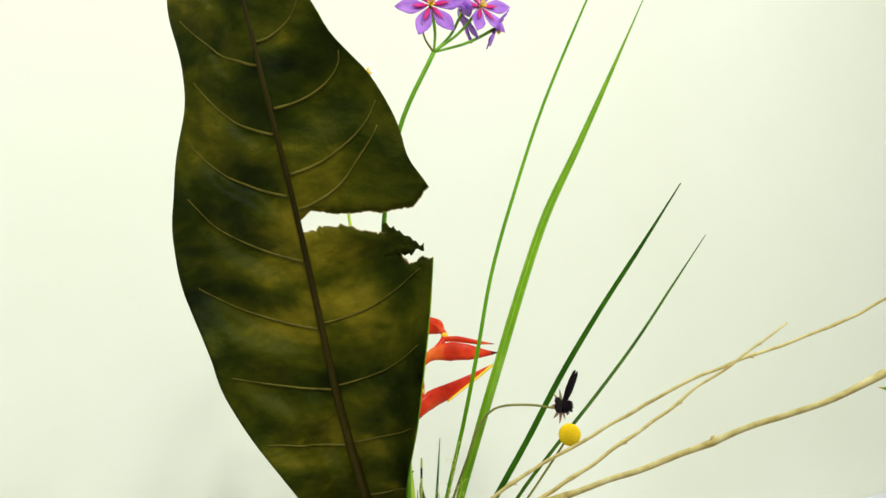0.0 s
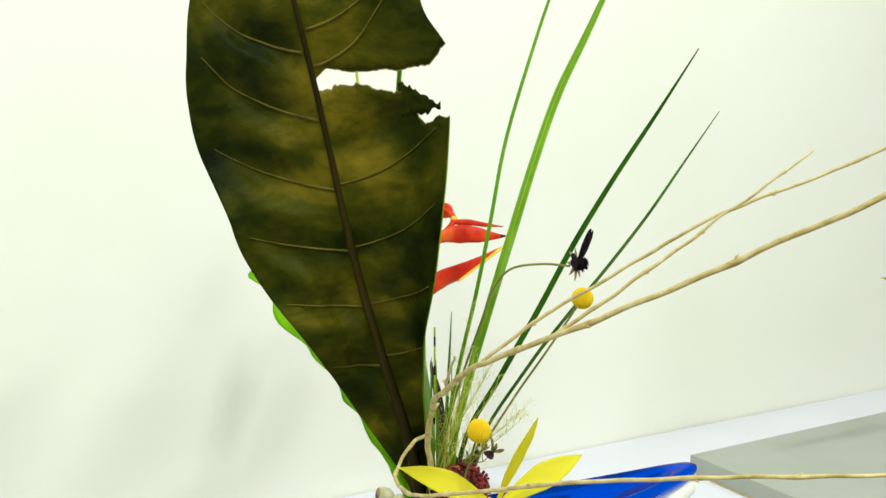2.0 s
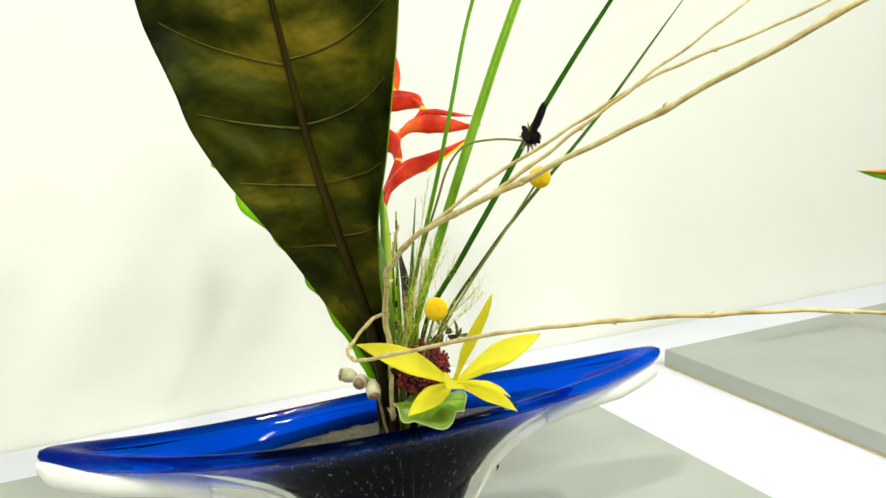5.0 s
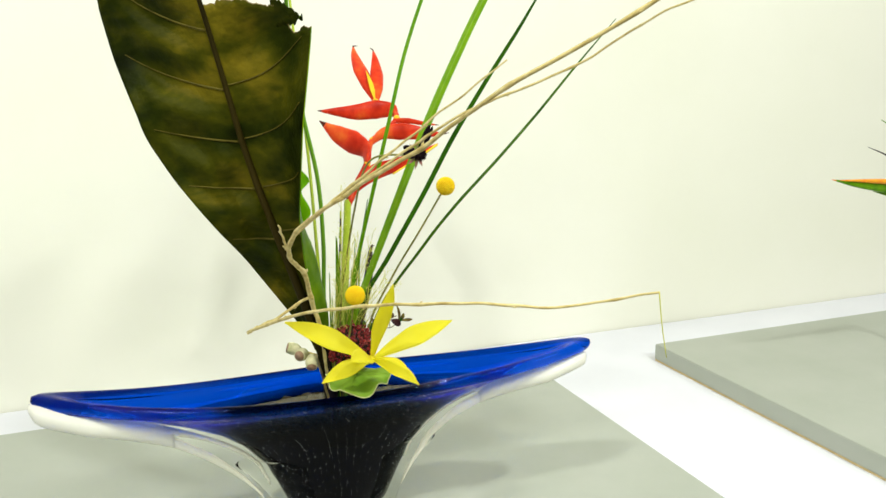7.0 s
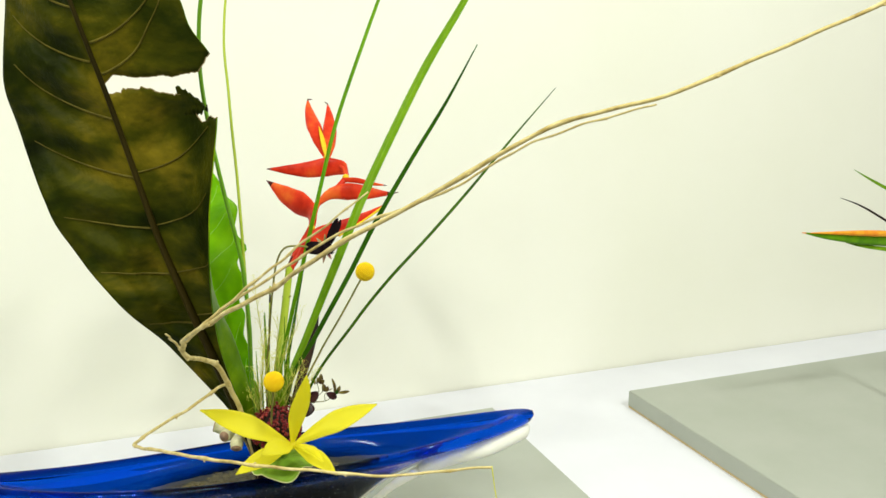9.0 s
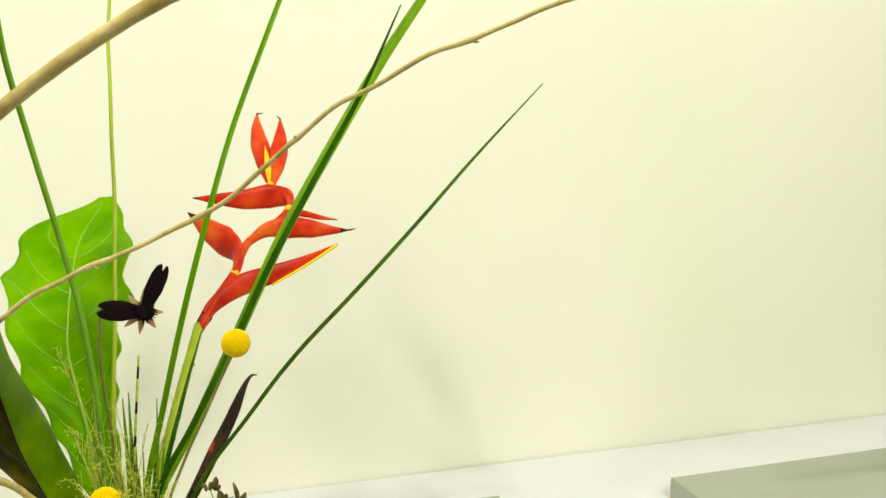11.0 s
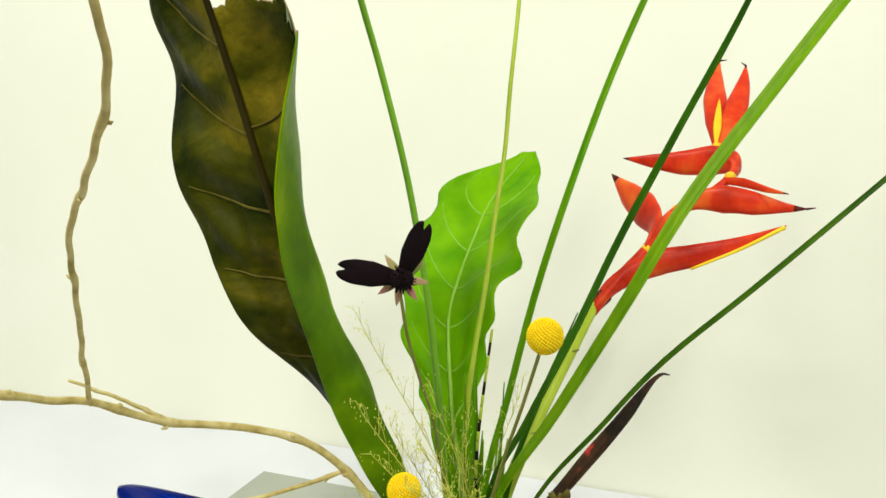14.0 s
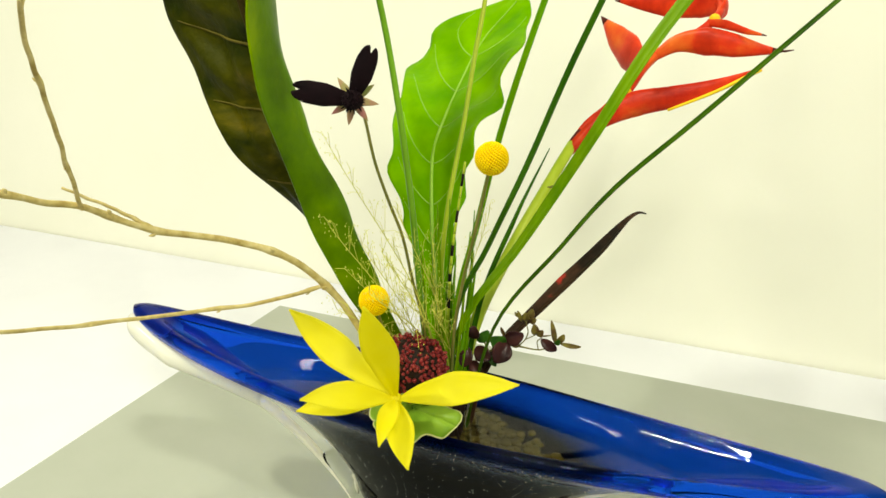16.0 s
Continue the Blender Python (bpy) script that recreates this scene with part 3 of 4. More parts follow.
def leaf_point(u, z):
    """u from -1 at the one edge over 0 on the midrib to 1 at the other edge; z the height on the midrib line."""
    m = smooth_track(MID, z)
    e = smooth_track(LEFT if u < 0 else RIGHT, z)
    chord = e - m
    out = unit(np.cross(chord, (0, 0, 1))) if u >= 0 else unit(np.cross((0, 0, 1), chord))
    k = abs(u)
    if u < 0:
        chord = chord + np.array((-0.0035, 0.0042, 0)) * min(max((z - 0.56) / 0.06, 0), 1) * min(max((0.99 - z) / 0.05, 0), 1)
        chord = chord + np.array((-0.0018, -0.006, 0)) * max(0.0, 1 - abs(z - 0.49) / 0.10)
    p = m + chord * k
    low = max(0.0, min(1.0, (0.70 - z) / 0.05))
    if u >= 0:
        p = p - out * (float(np.interp(z, (0.28, 0.355, 0.411, 0.472, 0.58), (0.010, 0.021, 0.022, 0.015, 0.018))) * low + 0.003) * math.sin(math.pi * k ** 0.9) * -BULGE
    width = np.linalg.norm(chord)
    amp = (0.0105 if u < 0 else 0.006) * math.sin(math.pi * min(k * 1.15, 1)) * min(width / 0.06, 1)
    ripple = math.sin((z - 0.075 * k) * 88 + (0 if u < 0 else 1.6)) + 0.6 * noise.noise(Vector((u * 3, z * 16, 3)))
    if u < 0:
        # the blade swells between its side veins and sinks along them
        bent = [z0 + up * (0.35 * k + 0.65 * k * k) for z0, up in VEINS_LEFT]
        gap = np.interp(z, bent, np.arange(len(bent)))
        swell = 0.5 - 0.5 * math.cos(2 * math.pi * gap) - 0.5 + 0.45 * noise.noise(Vector((u * 4, z * 22, 3)))
        ripple = 0.3 * ripple + 1.3 * swell
    p = p + np.array((0.25, -1, 0)) * amp * (ripple if u < 0 else ripple * 0.55)
    if u < 0:
        p = p + np.array((0, 1, 0)) * 0.006 * k * k * math.sin(2 * math.pi * (z - 0.60) / 0.12) * min(max((z - 0.30) / 0.1, 0), 1)
    return p


BULGE = -1.0
big_leaf = thing("torn_leaf", "large dark olive upright leaf with a ragged torn notch", "leaf")
blade = Shape()
zs = np.linspace(0.27, 1.0, 190)
blade.sheet([[leaf_point(u, z) for u in np.linspace(-1, 0, 27)] for z in zs], 0.0012, 1, 0)


def ragged(u, seed, amp):
    return amp * (noise.noise(Vector((u * 9, seed, 0))) + 0.7 * noise.noise(Vector((u * 31, seed, 5))) + 0.4 * noise.noise(Vector((u * 75, seed, 9))))


def notch_low(u):
    return float(np.interp(u, (0, 0.1, 0.3, 0.5, 0.66, 0.72, 0.75, 0.80, 0.86, 0.9, 1), (0.673, 0.675, 0.681, 0.672, 0.675, 0.671, 0.652, 0.645, 0.646, 0.652, 0.651))) + ragged(u, 2, 0.004) * min(u * 6, 1)


def notch_high(u):
    return float(np.interp(u, (0, 0.12, 0.3, 0.7, 0.85, 1), (0.682, 0.693, 0.690, 0.692, 0.696, 0.712))) + ragged(u, 7, 0.002) * min(u * 6, 1)


us = np.linspace(0, 1, 61)
blade.sheet([[leaf_point(u, 0.27 + (notch_low(u) - 0.27) * k) for u in us] for k in np.linspace(0, 1, 60)], 0.0012, 1, 0)
blade.sheet([[leaf_point(u, notch_high(u) + (1.0 - notch_high(u)) * k) for u in us] for k in np.linspace(0, 1, 44)], 0.0012, 1, 0)
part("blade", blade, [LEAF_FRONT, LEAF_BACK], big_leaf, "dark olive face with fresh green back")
flap = Shape()
flap.sheet([[leaf_point(u, 0.6685 - 0.035 * (u - 0.60) + 0.0135 * v * (1 - ((u - 0.60) / 0.27) ** 2) + ragged(u, 4 + v, 0.006)) + np.array((0.1, -1, 0)) * 0.012 * ((u - 0.60) / 0.25) ** 2 for v in np.linspace(-1, 1, 7)] for u in np.linspace(0.60, 0.86, 30)], 0.001, 0, 1)
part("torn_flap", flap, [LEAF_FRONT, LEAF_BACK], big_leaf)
FRONT = np.array((0.25, -0.95, 0.1))
rim = Shape()
rim.tube([leaf_point(u, notch_low(u)) for u in us], 0.0007, 5)
rim.tube([leaf_point(u, notch_high(u)) for u in us], 0.0007, 5)
part("torn_rim", rim, TORN, big_leaf, "pale brown dried tear edge")
rib = spline([smooth_track(MID, z) + FRONT * 0.001 for z in np.linspace(0.165, 0.99, 30)], 60)
part("midrib", Shape().tube(rib, np.interp(np.linspace(0, 1, 60), (0, 0.2, 0.5, 1), (0.0070, 0.0058, 0.0031, 0.0010)), 10), MIDRIB, big_leaf, "thick brown midrib")


def vein(z0, rise, side, reach):
    ks = np.linspace(0.03, reach, 18)
    rolled = side > 0 and z0 < 0.6
    lift = np.array((-0.0016, -0.0007, 0)) if rolled else FRONT * 0.0012
    pts = [leaf_point(side * k, z0 + rise * (0.35 * k + 0.65 * k * k)) + lift for k in ks]
    part("vein", Shape().tube(pts, np.linspace(0.0009 if rolled else 0.0014, 0.0005, 18), 6), VEIN, big_leaf)


for z0, rise in VEINS_LEFT[1:-1]:
    vein(z0, rise, -1, 0.88)
for z0, rise in ((0.83, 0.05), (0.776, 0.058), (0.722, 0.075), (0.692, 0.100), (0.593, 0.058), (0.536, 0.048), (0.482, 0.026), (0.43, 0.018)):
    vein(z0, rise, 1, 0.9 if z0 != 0.692 else 0.82)

# ---- the bright green leaf ----
green_leaf = thing("green_leaf", "bright green wavy-edged leaf leaning back toward the wall", "leaf")
G_LEFT = ((0.17, 0.004, -0.068), (0.22, -0.008, -0.066), (0.28, -0.030, -0.040), (0.345, -0.062, -0.010), (0.387, -0.084, 0.004), (0.423, -0.112, 0.050), (0.462, -0.125, 0.112), (0.485, -0.128, 0.150), (0.510, -0.126, 0.178), (0.530, -0.098, 0.198), (0.545, -0.056, 0.212), (0.556, -0.028, 0.222))
G_RIGHT = ((0.17, 0.010, -0.064), (0.22, 0.006, -0.062), (0.28, 0.0, -0.048), (0.345, -0.010, -0.022), (0.387, -0.010, 0.004), (0.423, -0.009, 0.016), (0.462, -0.002, 0.056), (0.498, 0.001, 0.109), (0.524, -0.006, 0.175), (0.545, -0.018, 0.214), (0.556, -0.028, 0.223))


def green_point(u, z):
    a, b = smooth_track(G_LEFT, z), smooth_track(G_RIGHT, z)
    p = a + (b - a) * (u + 1) / 2
    w = np.linalg.norm(b - a)
    dip = 0.10 * w * (1 - abs(u)) 
    wave = 0.05 * w * abs(u) ** 2 * math.sin(z * 95 + u * 1.5) + 0.02 * w * math.sin((z - 0.05 * abs(u)) * 160) * math.sin(math.pi * abs(u))
    return p + np.array((0.15, 0.75, -0.6)) * (dip + wave) + unit(b - a) * 0.03 * w * u ** 3 * (1.3 * math.sin(z * 150 + u) + 1.6 * noise.noise(Vector((z * 70, u, 2))))


part("blade", Shape().sheet([[green_point(u, z) for u in np.linspace(-1, 1, 25)] for z in np.linspace(0.17, 0.555, 80)], 0.001), LEAF_BRIGHT, green_leaf)
TOWARD = np.array((0.2, -0.75, 0.55))
part("midrib", Shape().tube([green_point(0.0, z) + TOWARD * 0.0012 for z in np.linspace(0.18, 0.548, 40)], np.linspace(0.0034, 0.0006, 40), 8), LEAF_BRIGHT_RIB, green_leaf, "pale raised midrib")
for z0 in (0.30, 0.34, 0.375, 0.41, 0.44, 0.47, 0.50):
    for side in (-1, 1):
        pts = [green_point(side * k, z0 + 0.035 * k * k + 0.01 * k) + TOWARD * 0.0007 for k in np.linspace(0.03, 0.85, 12)]
        part("vein", Shape().tube(pts, np.linspace(0.0008, 0.0003, 12), 5), LEAF_BRIGHT_RIB, green_leaf)

# ---- grass blades and rushes ----
TO_CAM = (0.1, -0.95, 0.15)


def grass(pts, widths, mat, label, facing=TO_CAM, fold=0.35):
    ob = thing("reed_grass", label, "grass", "long grass blades")
    part("blade", Shape().sheet(ribbon(pts, widths, facing, fold, 40), 0.0006), mat, ob)
    return ob


grass([(0.010, -0.080, 0.16), (0.018, -0.083, 0.306), (0.037, -0.081, 0.389), (0.058, -0.084, 0.472), (0.081, -0.077, 0.551), (0.106, -0.064, 0.629), (0.137, -0.055, 0.706), (0.19, -0.048, 0.83), (0.254, -0.05, 0.962), (0.29, -0.05, 1.03)],
      (0.0045, 0.005, 0.0049, 0.0046, 0.0042, 0.0035, 0.001), GRASS_MID, "slim mid-green grass blade rising high out of the bowl")
grass([(0.004, -0.088, 0.16), (0.023, -0.086, 0.292), (0.065, -0.052, 0.366), (0.110, -0.026, 0.448), (0.155, -0.005, 0.533), (0.211, 0.032, 0.618), (0.273, 0.068, 0.708), (0.34, 0.090, 0.80), (0.43, 0.11, 0.94), (0.49, 0.115, 1.045)],
      (0.004, 0.006, 0.0082, 0.0100, 0.0110, 0.0115, 0.0115, 0.0114, 0.0100, 0.0076, 0.0034, 0.001), GRASS_LIGHT, "broad light green grass blade tapering to a point", (-0.35, -0.93, 0.1))
grass([(0.018, -0.085, 0.16), (0.028, -0.106, 0.312), (0.063, -0.125, 0.388), (0.0985, -0.1445, 0.460), (0.130, -0.163, 0.529), (0.1635, -0.184, 0.595), (0.198, -0.210, 0.662), (0.222, -0.240, 0.722)],
      (0.004, 0.0048, 0.0056, 0.0057, 0.0052, 0.004, 0.0008), GRASS_DARK, "dark green sword-like grass blade with a sharp tip", (-0.6, -0.8, 0.1))
grass([(0.02, -0.075, 0.16), (0.055, -0.088, 0.30), (0.114, -0.100, 0.387), (0.154, -0.115, 0.441), (0.207, -0.122, 0.496), (0.261, -0.126, 0.553), (0.316, -0.122, 0.610), (0.384, -0.111, 0.674)],
      (0.0028, 0.0032, 0.0035, 0.0036, 0.0034, 0.0026, 0.0006), GRASS_OLIVE, "thin dark olive grass blade leaning low to the side", (-0.5, -0.85, 0.1))
grass([(0.015, -0.07, 0.16), (0.03, -0.06, 0.30), (0.052, -0.03, 0.38), (0.072, 0.0, 0.438)], (0.003, 0.0045, 0.004, 0.0006), GRASS_DARK, "short dark green pointed grass blade among the stems")
rng = random.Random(12)
for i in range(13):
    a = rng.uniform(-0.9, 0.9)
    broad = i < 6
    h = rng.uniform(0.09, 0.19) if broad else rng.uniform(0.07, 0.15)
    b0 = (rng.uniform(-0.010, 0.018), -0.08 + rng.uniform(-0.012, 0.012), 0.16)
    lean = rng.uniform(-0.010, 0.032)
    grass([b0, (b0[0] + lean * 0.5 + 0.004, b0[1] + a * 0.012, 0.24), (b0[0] + lean + 0.006, b0[1] + a * 0.03, 0.25 + h)], (0.0036, 0.0062, 0.0055, 0.0006) if broad else (0.0022, 0.0028, 0.0024, 0.0005), rng.choice((GRASS_MID, GRASS_LIGHT, GRASS_LIGHT)), "short green grass blade in the tuft at the base")
rush = thing("banded_rush", "thin rush stem banded in yellow-green and black", "rush")
stalk = spline([(0.004, -0.075, 0.16), (0.008, -0.075, 0.30), (0.011, -0.074, 0.355), (0.018, -0.062, 0.435)], 76)
for k in range(25):
    part("band", Shape().tube(stalk[3 * k:3 * k + 4], np.linspace(0.0018 - 0.00003 * k, 0.0018 - 0.00003 * (k + 1), 4), 8), BERRY_DARK if k % 3 == 2 else STEM_PALE, rush)


# ---- violet flowers ----
def star(parent, centre, facing, size, outer, inner, name="petal"):
    c, f = np.array(centre, float), unit(facing)
    a0 = unit(np.cross(f, (0.2, 0.1, 1)))
    b0 = np.cross(f, a0)
    for i in range(6):
        a = 2 * math.pi * i / 6 + 0.3
        d = math.cos(a) * a0 + math.sin(a) * b0
        part(name, Shape().sheet(petal(c + d * 0.002, c + d * size + f * size * 0.12, f, size * 0.46, 0.3, -0.06, 12, 5, 0.5, 0.0012), 0.0005), outer, parent)
        part("petal_base", Shape().sheet(petal(c + d * 0.001 + f * 0.0006, c + d * size * 0.55 + f * 0.0030, f, size * 0.13, 0.2, -0.03, 6, 3, 0.4), 0.0003), inner, parent, "magenta petal base")
    eye = Shape()
    for i in range(7):
        a = 2 * math.pi * i / 7
        d = math.cos(a) * a0 + math.sin(a) * b0
        eye.tube([c, c + d * 0.002 + f * 0.003, c + d * 0.003 + f * 0.006], (0.0006, 0.0006, 0.0009), 5)
    part("stamens", eye, RED_YELLOW, parent, "yellow stamens")


umbel = thing("violet_umbel", "tall green stem topped with violet star flowers with magenta eyes", "flower")
TOP = np.array((-0.027, -0.190, 0.838))
part("stem", Shape().tube(spline([(0.0, -0.078, 0.16), (-0.013, -0.086, 0.311), (-0.014, -0.098, 0.40), (-0.020, -0.106, 0.482), (-0.034, -0.104, 0.557), (-0.047, -0.116, 0.631), (-0.055, -0.141, 0.702), (-0.050, -0.168, 0.775), TOP], 50), np.linspace(0.0028, 0.0021, 50), 8), STEM_GREEN, umbel)
for end, face in (((-0.031, -0.192, 0.880), (-0.3, -0.9, 0.15)), ((0.023, -0.190, 0.886), (0.1, -0.9, 0.3)), ((0.010, -0.176, 0.882), (0.8, -0.3, 0.3)), ((0.040, -0.188, 0.868), (0.9, -0.3, -0.5))):
    end = np.array(end)
    part("flower_stalk", Shape().tube(spline([TOP, TOP * 0.5 + end * 0.5 + np.array((0.003, 0, -0.002)), end], 10), np.linspace(0.0011, 0.0017, 10), 6), STEM_GREEN, umbel)
    star(umbel, end, face, 0.033 if end[0] != 0.040 else 0.022, PURPLE, MAGENTA)
part("withered_bract", Shape().tube(spline([TOP, TOP + np.array((-0.009, 0.0, 0.012)), TOP + np.array((-0.014, -0.004, 0.026))], 8), (0.0013, 0.0012, 0.0011, 0.001, 0.0009, 0.0008, 0.0006, 0.0003), 5), STEM_OLIVE, umbel)
umbel2 = thing("pale_umbel", "slender pale green stem with a small white star flower", "flower")
part("stem", Shape().tube(spline([(0.004, -0.07, 0.16), (-0.008, -0.055, 0.30), (-0.009, -0.040, 0.375), (-0.006, -0.006, 0.457), (-0.005, 0.015, 0.510), (-0.004, 0.040, 0.565), (-0.005, 0.059, 0.621), (-0.005, 0.079, 0.678), (-0.005, 0.098, 0.736), (0.005, 0.108, 0.81), (0.030, 0.11, 0.882)], 50), np.linspace(0.0024, 0.0016, 50), 8), STEM_PALE, umbel2)
star(umbel2, (0.028, 0.110, 0.884), (0.2, -0.9, 0.3), 0.018, material("white petal", (0.85, 0.85, 0.80), 0.5), RED_YELLOW)

# ---- red heliconia ----
heli = thing("red_heliconia", "red heliconia with pointed bracts and yellow joints on pale stem", "flower")


def boat_bract(spine, widths, opening, name="bract", mats=(RED, RED_DARK), tip=0.93):
    """A folded boat-shaped bract along a curved spine; opening: the way its open edge looks."""
    n = 26
    c = spline(spine, n)
    w = np.interp(np.linspace(0, 1, n), np.linspace(0, 1, len(widths)), widths)
    tan = np.gradient(c, axis=0)
    sh = Shape()
    rings = []
    for i in range(n):
        t = unit(tan[i])
        o = unit(np.array(opening) - t * (np.array(opening) @ t))
        s = np.cross(t, o)
        ring = []
        for j in range(14):
            a = 2 * math.pi * j / 14
            up, across = math.cos(a), math.sin(a)
            ring.append(c[i] + o * w[i] * 0.5 * up + s * w[i] * 0.5 * across * (0.30 + 0.22 * (1 - up) / 2))
        rings.append(ring)
    cut = int(n * tip)
    sh.loft(rings[: cut + 1], 0)
    sh.loft(rings[cut:], 1)
    return part(name, sh, list(mats), heli)


part("stem", Shape().tube(spline([(0.010, -0.072, 0.16), (0.019, -0.045, 0.27), (0.037, 0.0, 0.335), (0.057, 0.058, 0.392), (0.068, 0.092, 0.422)], 26), np.linspace(0.0062, 0.0052, 26), 12), STEM_PALE, heli, "pale yellow-green stem")
for q in ((0.0355, -0.004, 0.331), (0.056, 0.054, 0.3885)):
    part("stem_node", Shape().ball(q, 0.0068, 6, 12, squash=(1, 1, 0.25)), STEM_OLIVE, heli)
boat_bract([(0.066, 0.088, 0.416), (0.084, 0.104, 0.440), (0.118, 0.120, 0.459), (0.155, 0.134, 0.467), (0.195, 0.144, 0.480), (0.230, 0.144, 0.497)], (0.010, 0.017, 0.025, 0.021, 0.0115, 0.001), (-0.3, 0, 1), tip=0.97)
boat_bract([(0.0655, 0.0875, 0.4155), (0.071, 0.093, 0.4235), (0.077, 0.098, 0.431), (0.083, 0.103, 0.438)], (0.0105, 0.0135, 0.0155, 0.004), (-0.3, 0, 1), "bract_base", (RED_DARK, RED), 0.97)
part("bract_edge", Shape().tube(spline([(0.150, 0.128, 0.4545), (0.192, 0.141, 0.4735), (0.229, 0.1435, 0.4955)], 12), np.linspace(0.0014, 0.0022, 12), 6), RED_YELLOW, heli, "yellow lower edge of the bract")
boat_bract([(0.108, 0.128, 0.470), (0.114, 0.150, 0.490), (0.103, 0.172, 0.500), (0.084, 0.195, 0.512), (0.059, 0.217, 0.533)], (0.012, 0.026, 0.037, 0.027, 0.001), (0.25, 0, 1), tip=0.9)
boat_bract([(0.126, 0.164, 0.499), (0.148, 0.170, 0.513), (0.178, 0.166, 0.516), (0.208, 0.160, 0.513), (0.232, 0.158, 0.511), (0.247, 0.157, 0.511)], (0.008, 0.017, 0.027, 0.022, 0.010, 0.001), (0.1, 0, 1), tip=0.88)
boat_bract([(0.172, 0.186, 0.532), (0.190, 0.172, 0.532), (0.212, 0.152, 0.528), (0.230, 0.139, 0.526)], (0.007, 0.009, 0.006, 0.0008), (0, 0, 1), tip=0.92)
boat_bract([(0.180, 0.196, 0.536), (0.183, 0.216, 0.546), (0.162, 0.235, 0.548), (0.128, 0.243, 0.544), (0.095, 0.248, 0.545), (0.065, 0.253, 0.547)], (0.009, 0.022, 0.031, 0.025, 0.014, 0.001), (0, 0, 1), tip=0.95)
boat_bract([(0.161, 0.250, 0.560), (0.157, 0.280, 0.588), (0.153, 0.310, 0.614), (0.152, 0.335, 0.636), (0.154, 0.352, 0.653)], (0.007, 0.022, 0.025, 0.015, 0.001), (0.8, 0.1, 0.2), "upright_bract", tip=0.96)
boat_bract([(0.163, 0.248, 0.560), (0.171, 0.270, 0.583), (0.178, 0.294, 0.606), (0.182, 0.314, 0.628), (0.183, 0.329, 0.646)], (0.007, 0.021, 0.024, 0.014, 0.001), (-0.8, 0.1, 0.3), "upright_bract", tip=0.96)
part("bract_flame", Shape().sheet(petal((0.160, 0.246, 0.560), (0.159, 0.292, 0.610), (0.1, -0.9, 0.3), 0.008, 0.2, 0.04, 10, 5, 0.35), 0.0012), RED_YELLOW, heli, "yellow inner flame of the upright bracts")
for tip_a, tip_b in (((0.154, 0.352, 0.652), (0.162, 0.350, 0.6525)), ((0.183, 0.329, 0.645), (0.178, 0.330, 0.6485)), ((0.246, 0.157, 0.511), (0.254, 0.156, 0.5125))):
    part("dry_tip", Shape().tube([tip_a, np.array(tip_a) * 0.5 + np.array(tip_b) * 0.5, tip_b], (0.0012, 0.0009, 0.0004), 5), RED_DARK, heli, "dried curled tip")
for q in ((0.109, 0.128, 0.470), (0.131, 0.170, 0.503), (0.178, 0.190, 0.535), (0.161, 0.249, 0.560)):
    part("bract_joint", Shape().ball(q, 0.0058, 6, 10), RED_YELLOW, heli, "yellow joint")

part("rachis", Shape().tube(spline([(0.066, 0.088, 0.416), (0.088, 0.108, 0.446), (0.110, 0.130, 0.472), (0.119, 0.152, 0.490), (0.131, 0.170, 0.503), (0.158, 0.180, 0.518), (0.178, 0.191, 0.535), (0.180, 0.216, 0.547), (0.161, 0.249, 0.560)], 40), np.interp(np.linspace(0, 1, 40), (0, 0.4, 1), (0.0056, 0.0050, 0.0038)), 10), RED, heli, "red zigzag stalk joining the bracts")

dark_bract = thing("dark_bract", "withered black-brown bract with red patches leaning out of the bowl", "bract")
part("blade", Shape().sheet(ribbon([(0.022, -0.068, 0.17), (0.036, -0.05, 0.245), (0.068, 0.02, 0.285), (0.097, 0.088, 0.314), (0.115, 0.140, 0.334), (0.124, 0.160, 0.339), (0.131, 0.173, 0.335)], (0.005, 0.007, 0.010, 0.0135, 0.0115, 0.0045, 0.001), (0.05, -0.75, 0.62), 0.4, 34), 0.0012), DARK_BRACT, dark_bract)

# ---- yellow flower and round leaf ----
yellow = thing("yellow_flower", "open yellow flower with long pointed petals leaning over the rim", "flower")
YC = np.array((0.016, -0.193, 0.280))
part("stem", Shape().tube(spline([(0.006, -0.086, 0.165), (0.010, -0.115, 0.235), (0.014, -0.16, 0.262), YC + np.array((0, 0.004, -0.004))], 20), 0.0022, 8), STEM_GREEN, yellow)
for tip, width, face, bend in (((-0.081, -0.185, 0.334), 0.026, (0.1, -0.8, 0.6), 0.05), ((0.025, -0.252, 0.383), 0.026, (0.30, -0.88, 0.3), -0.03), ((0.115, -0.198, 0.317), 0.026, (0.1, -0.65, 0.75), 0.05),
                               ((-0.051, -0.228, 0.273), 0.021, (0.1, -0.6, 0.8), 0.06), ((0.0535, -0.250, 0.264), 0.021, (0.1, -0.6, 0.8), 0.06), ((0.038, -0.262, 0.286), 0.015, (0.2, -0.3, 0.9), 0.08), ((-0.026, -0.258, 0.305), 0.024, (0.5, -0.3, 0.8), 0.05)):
    part("petal", Shape().sheet(petal(YC, tip, face, width, 0.25, bend, 18, 9, 0.5, 0.0012), 0.0009), YELLOW, yellow)
part("flower_heart", Shape().ball(YC, 0.0052, 6, 10), YELLOW, yellow)

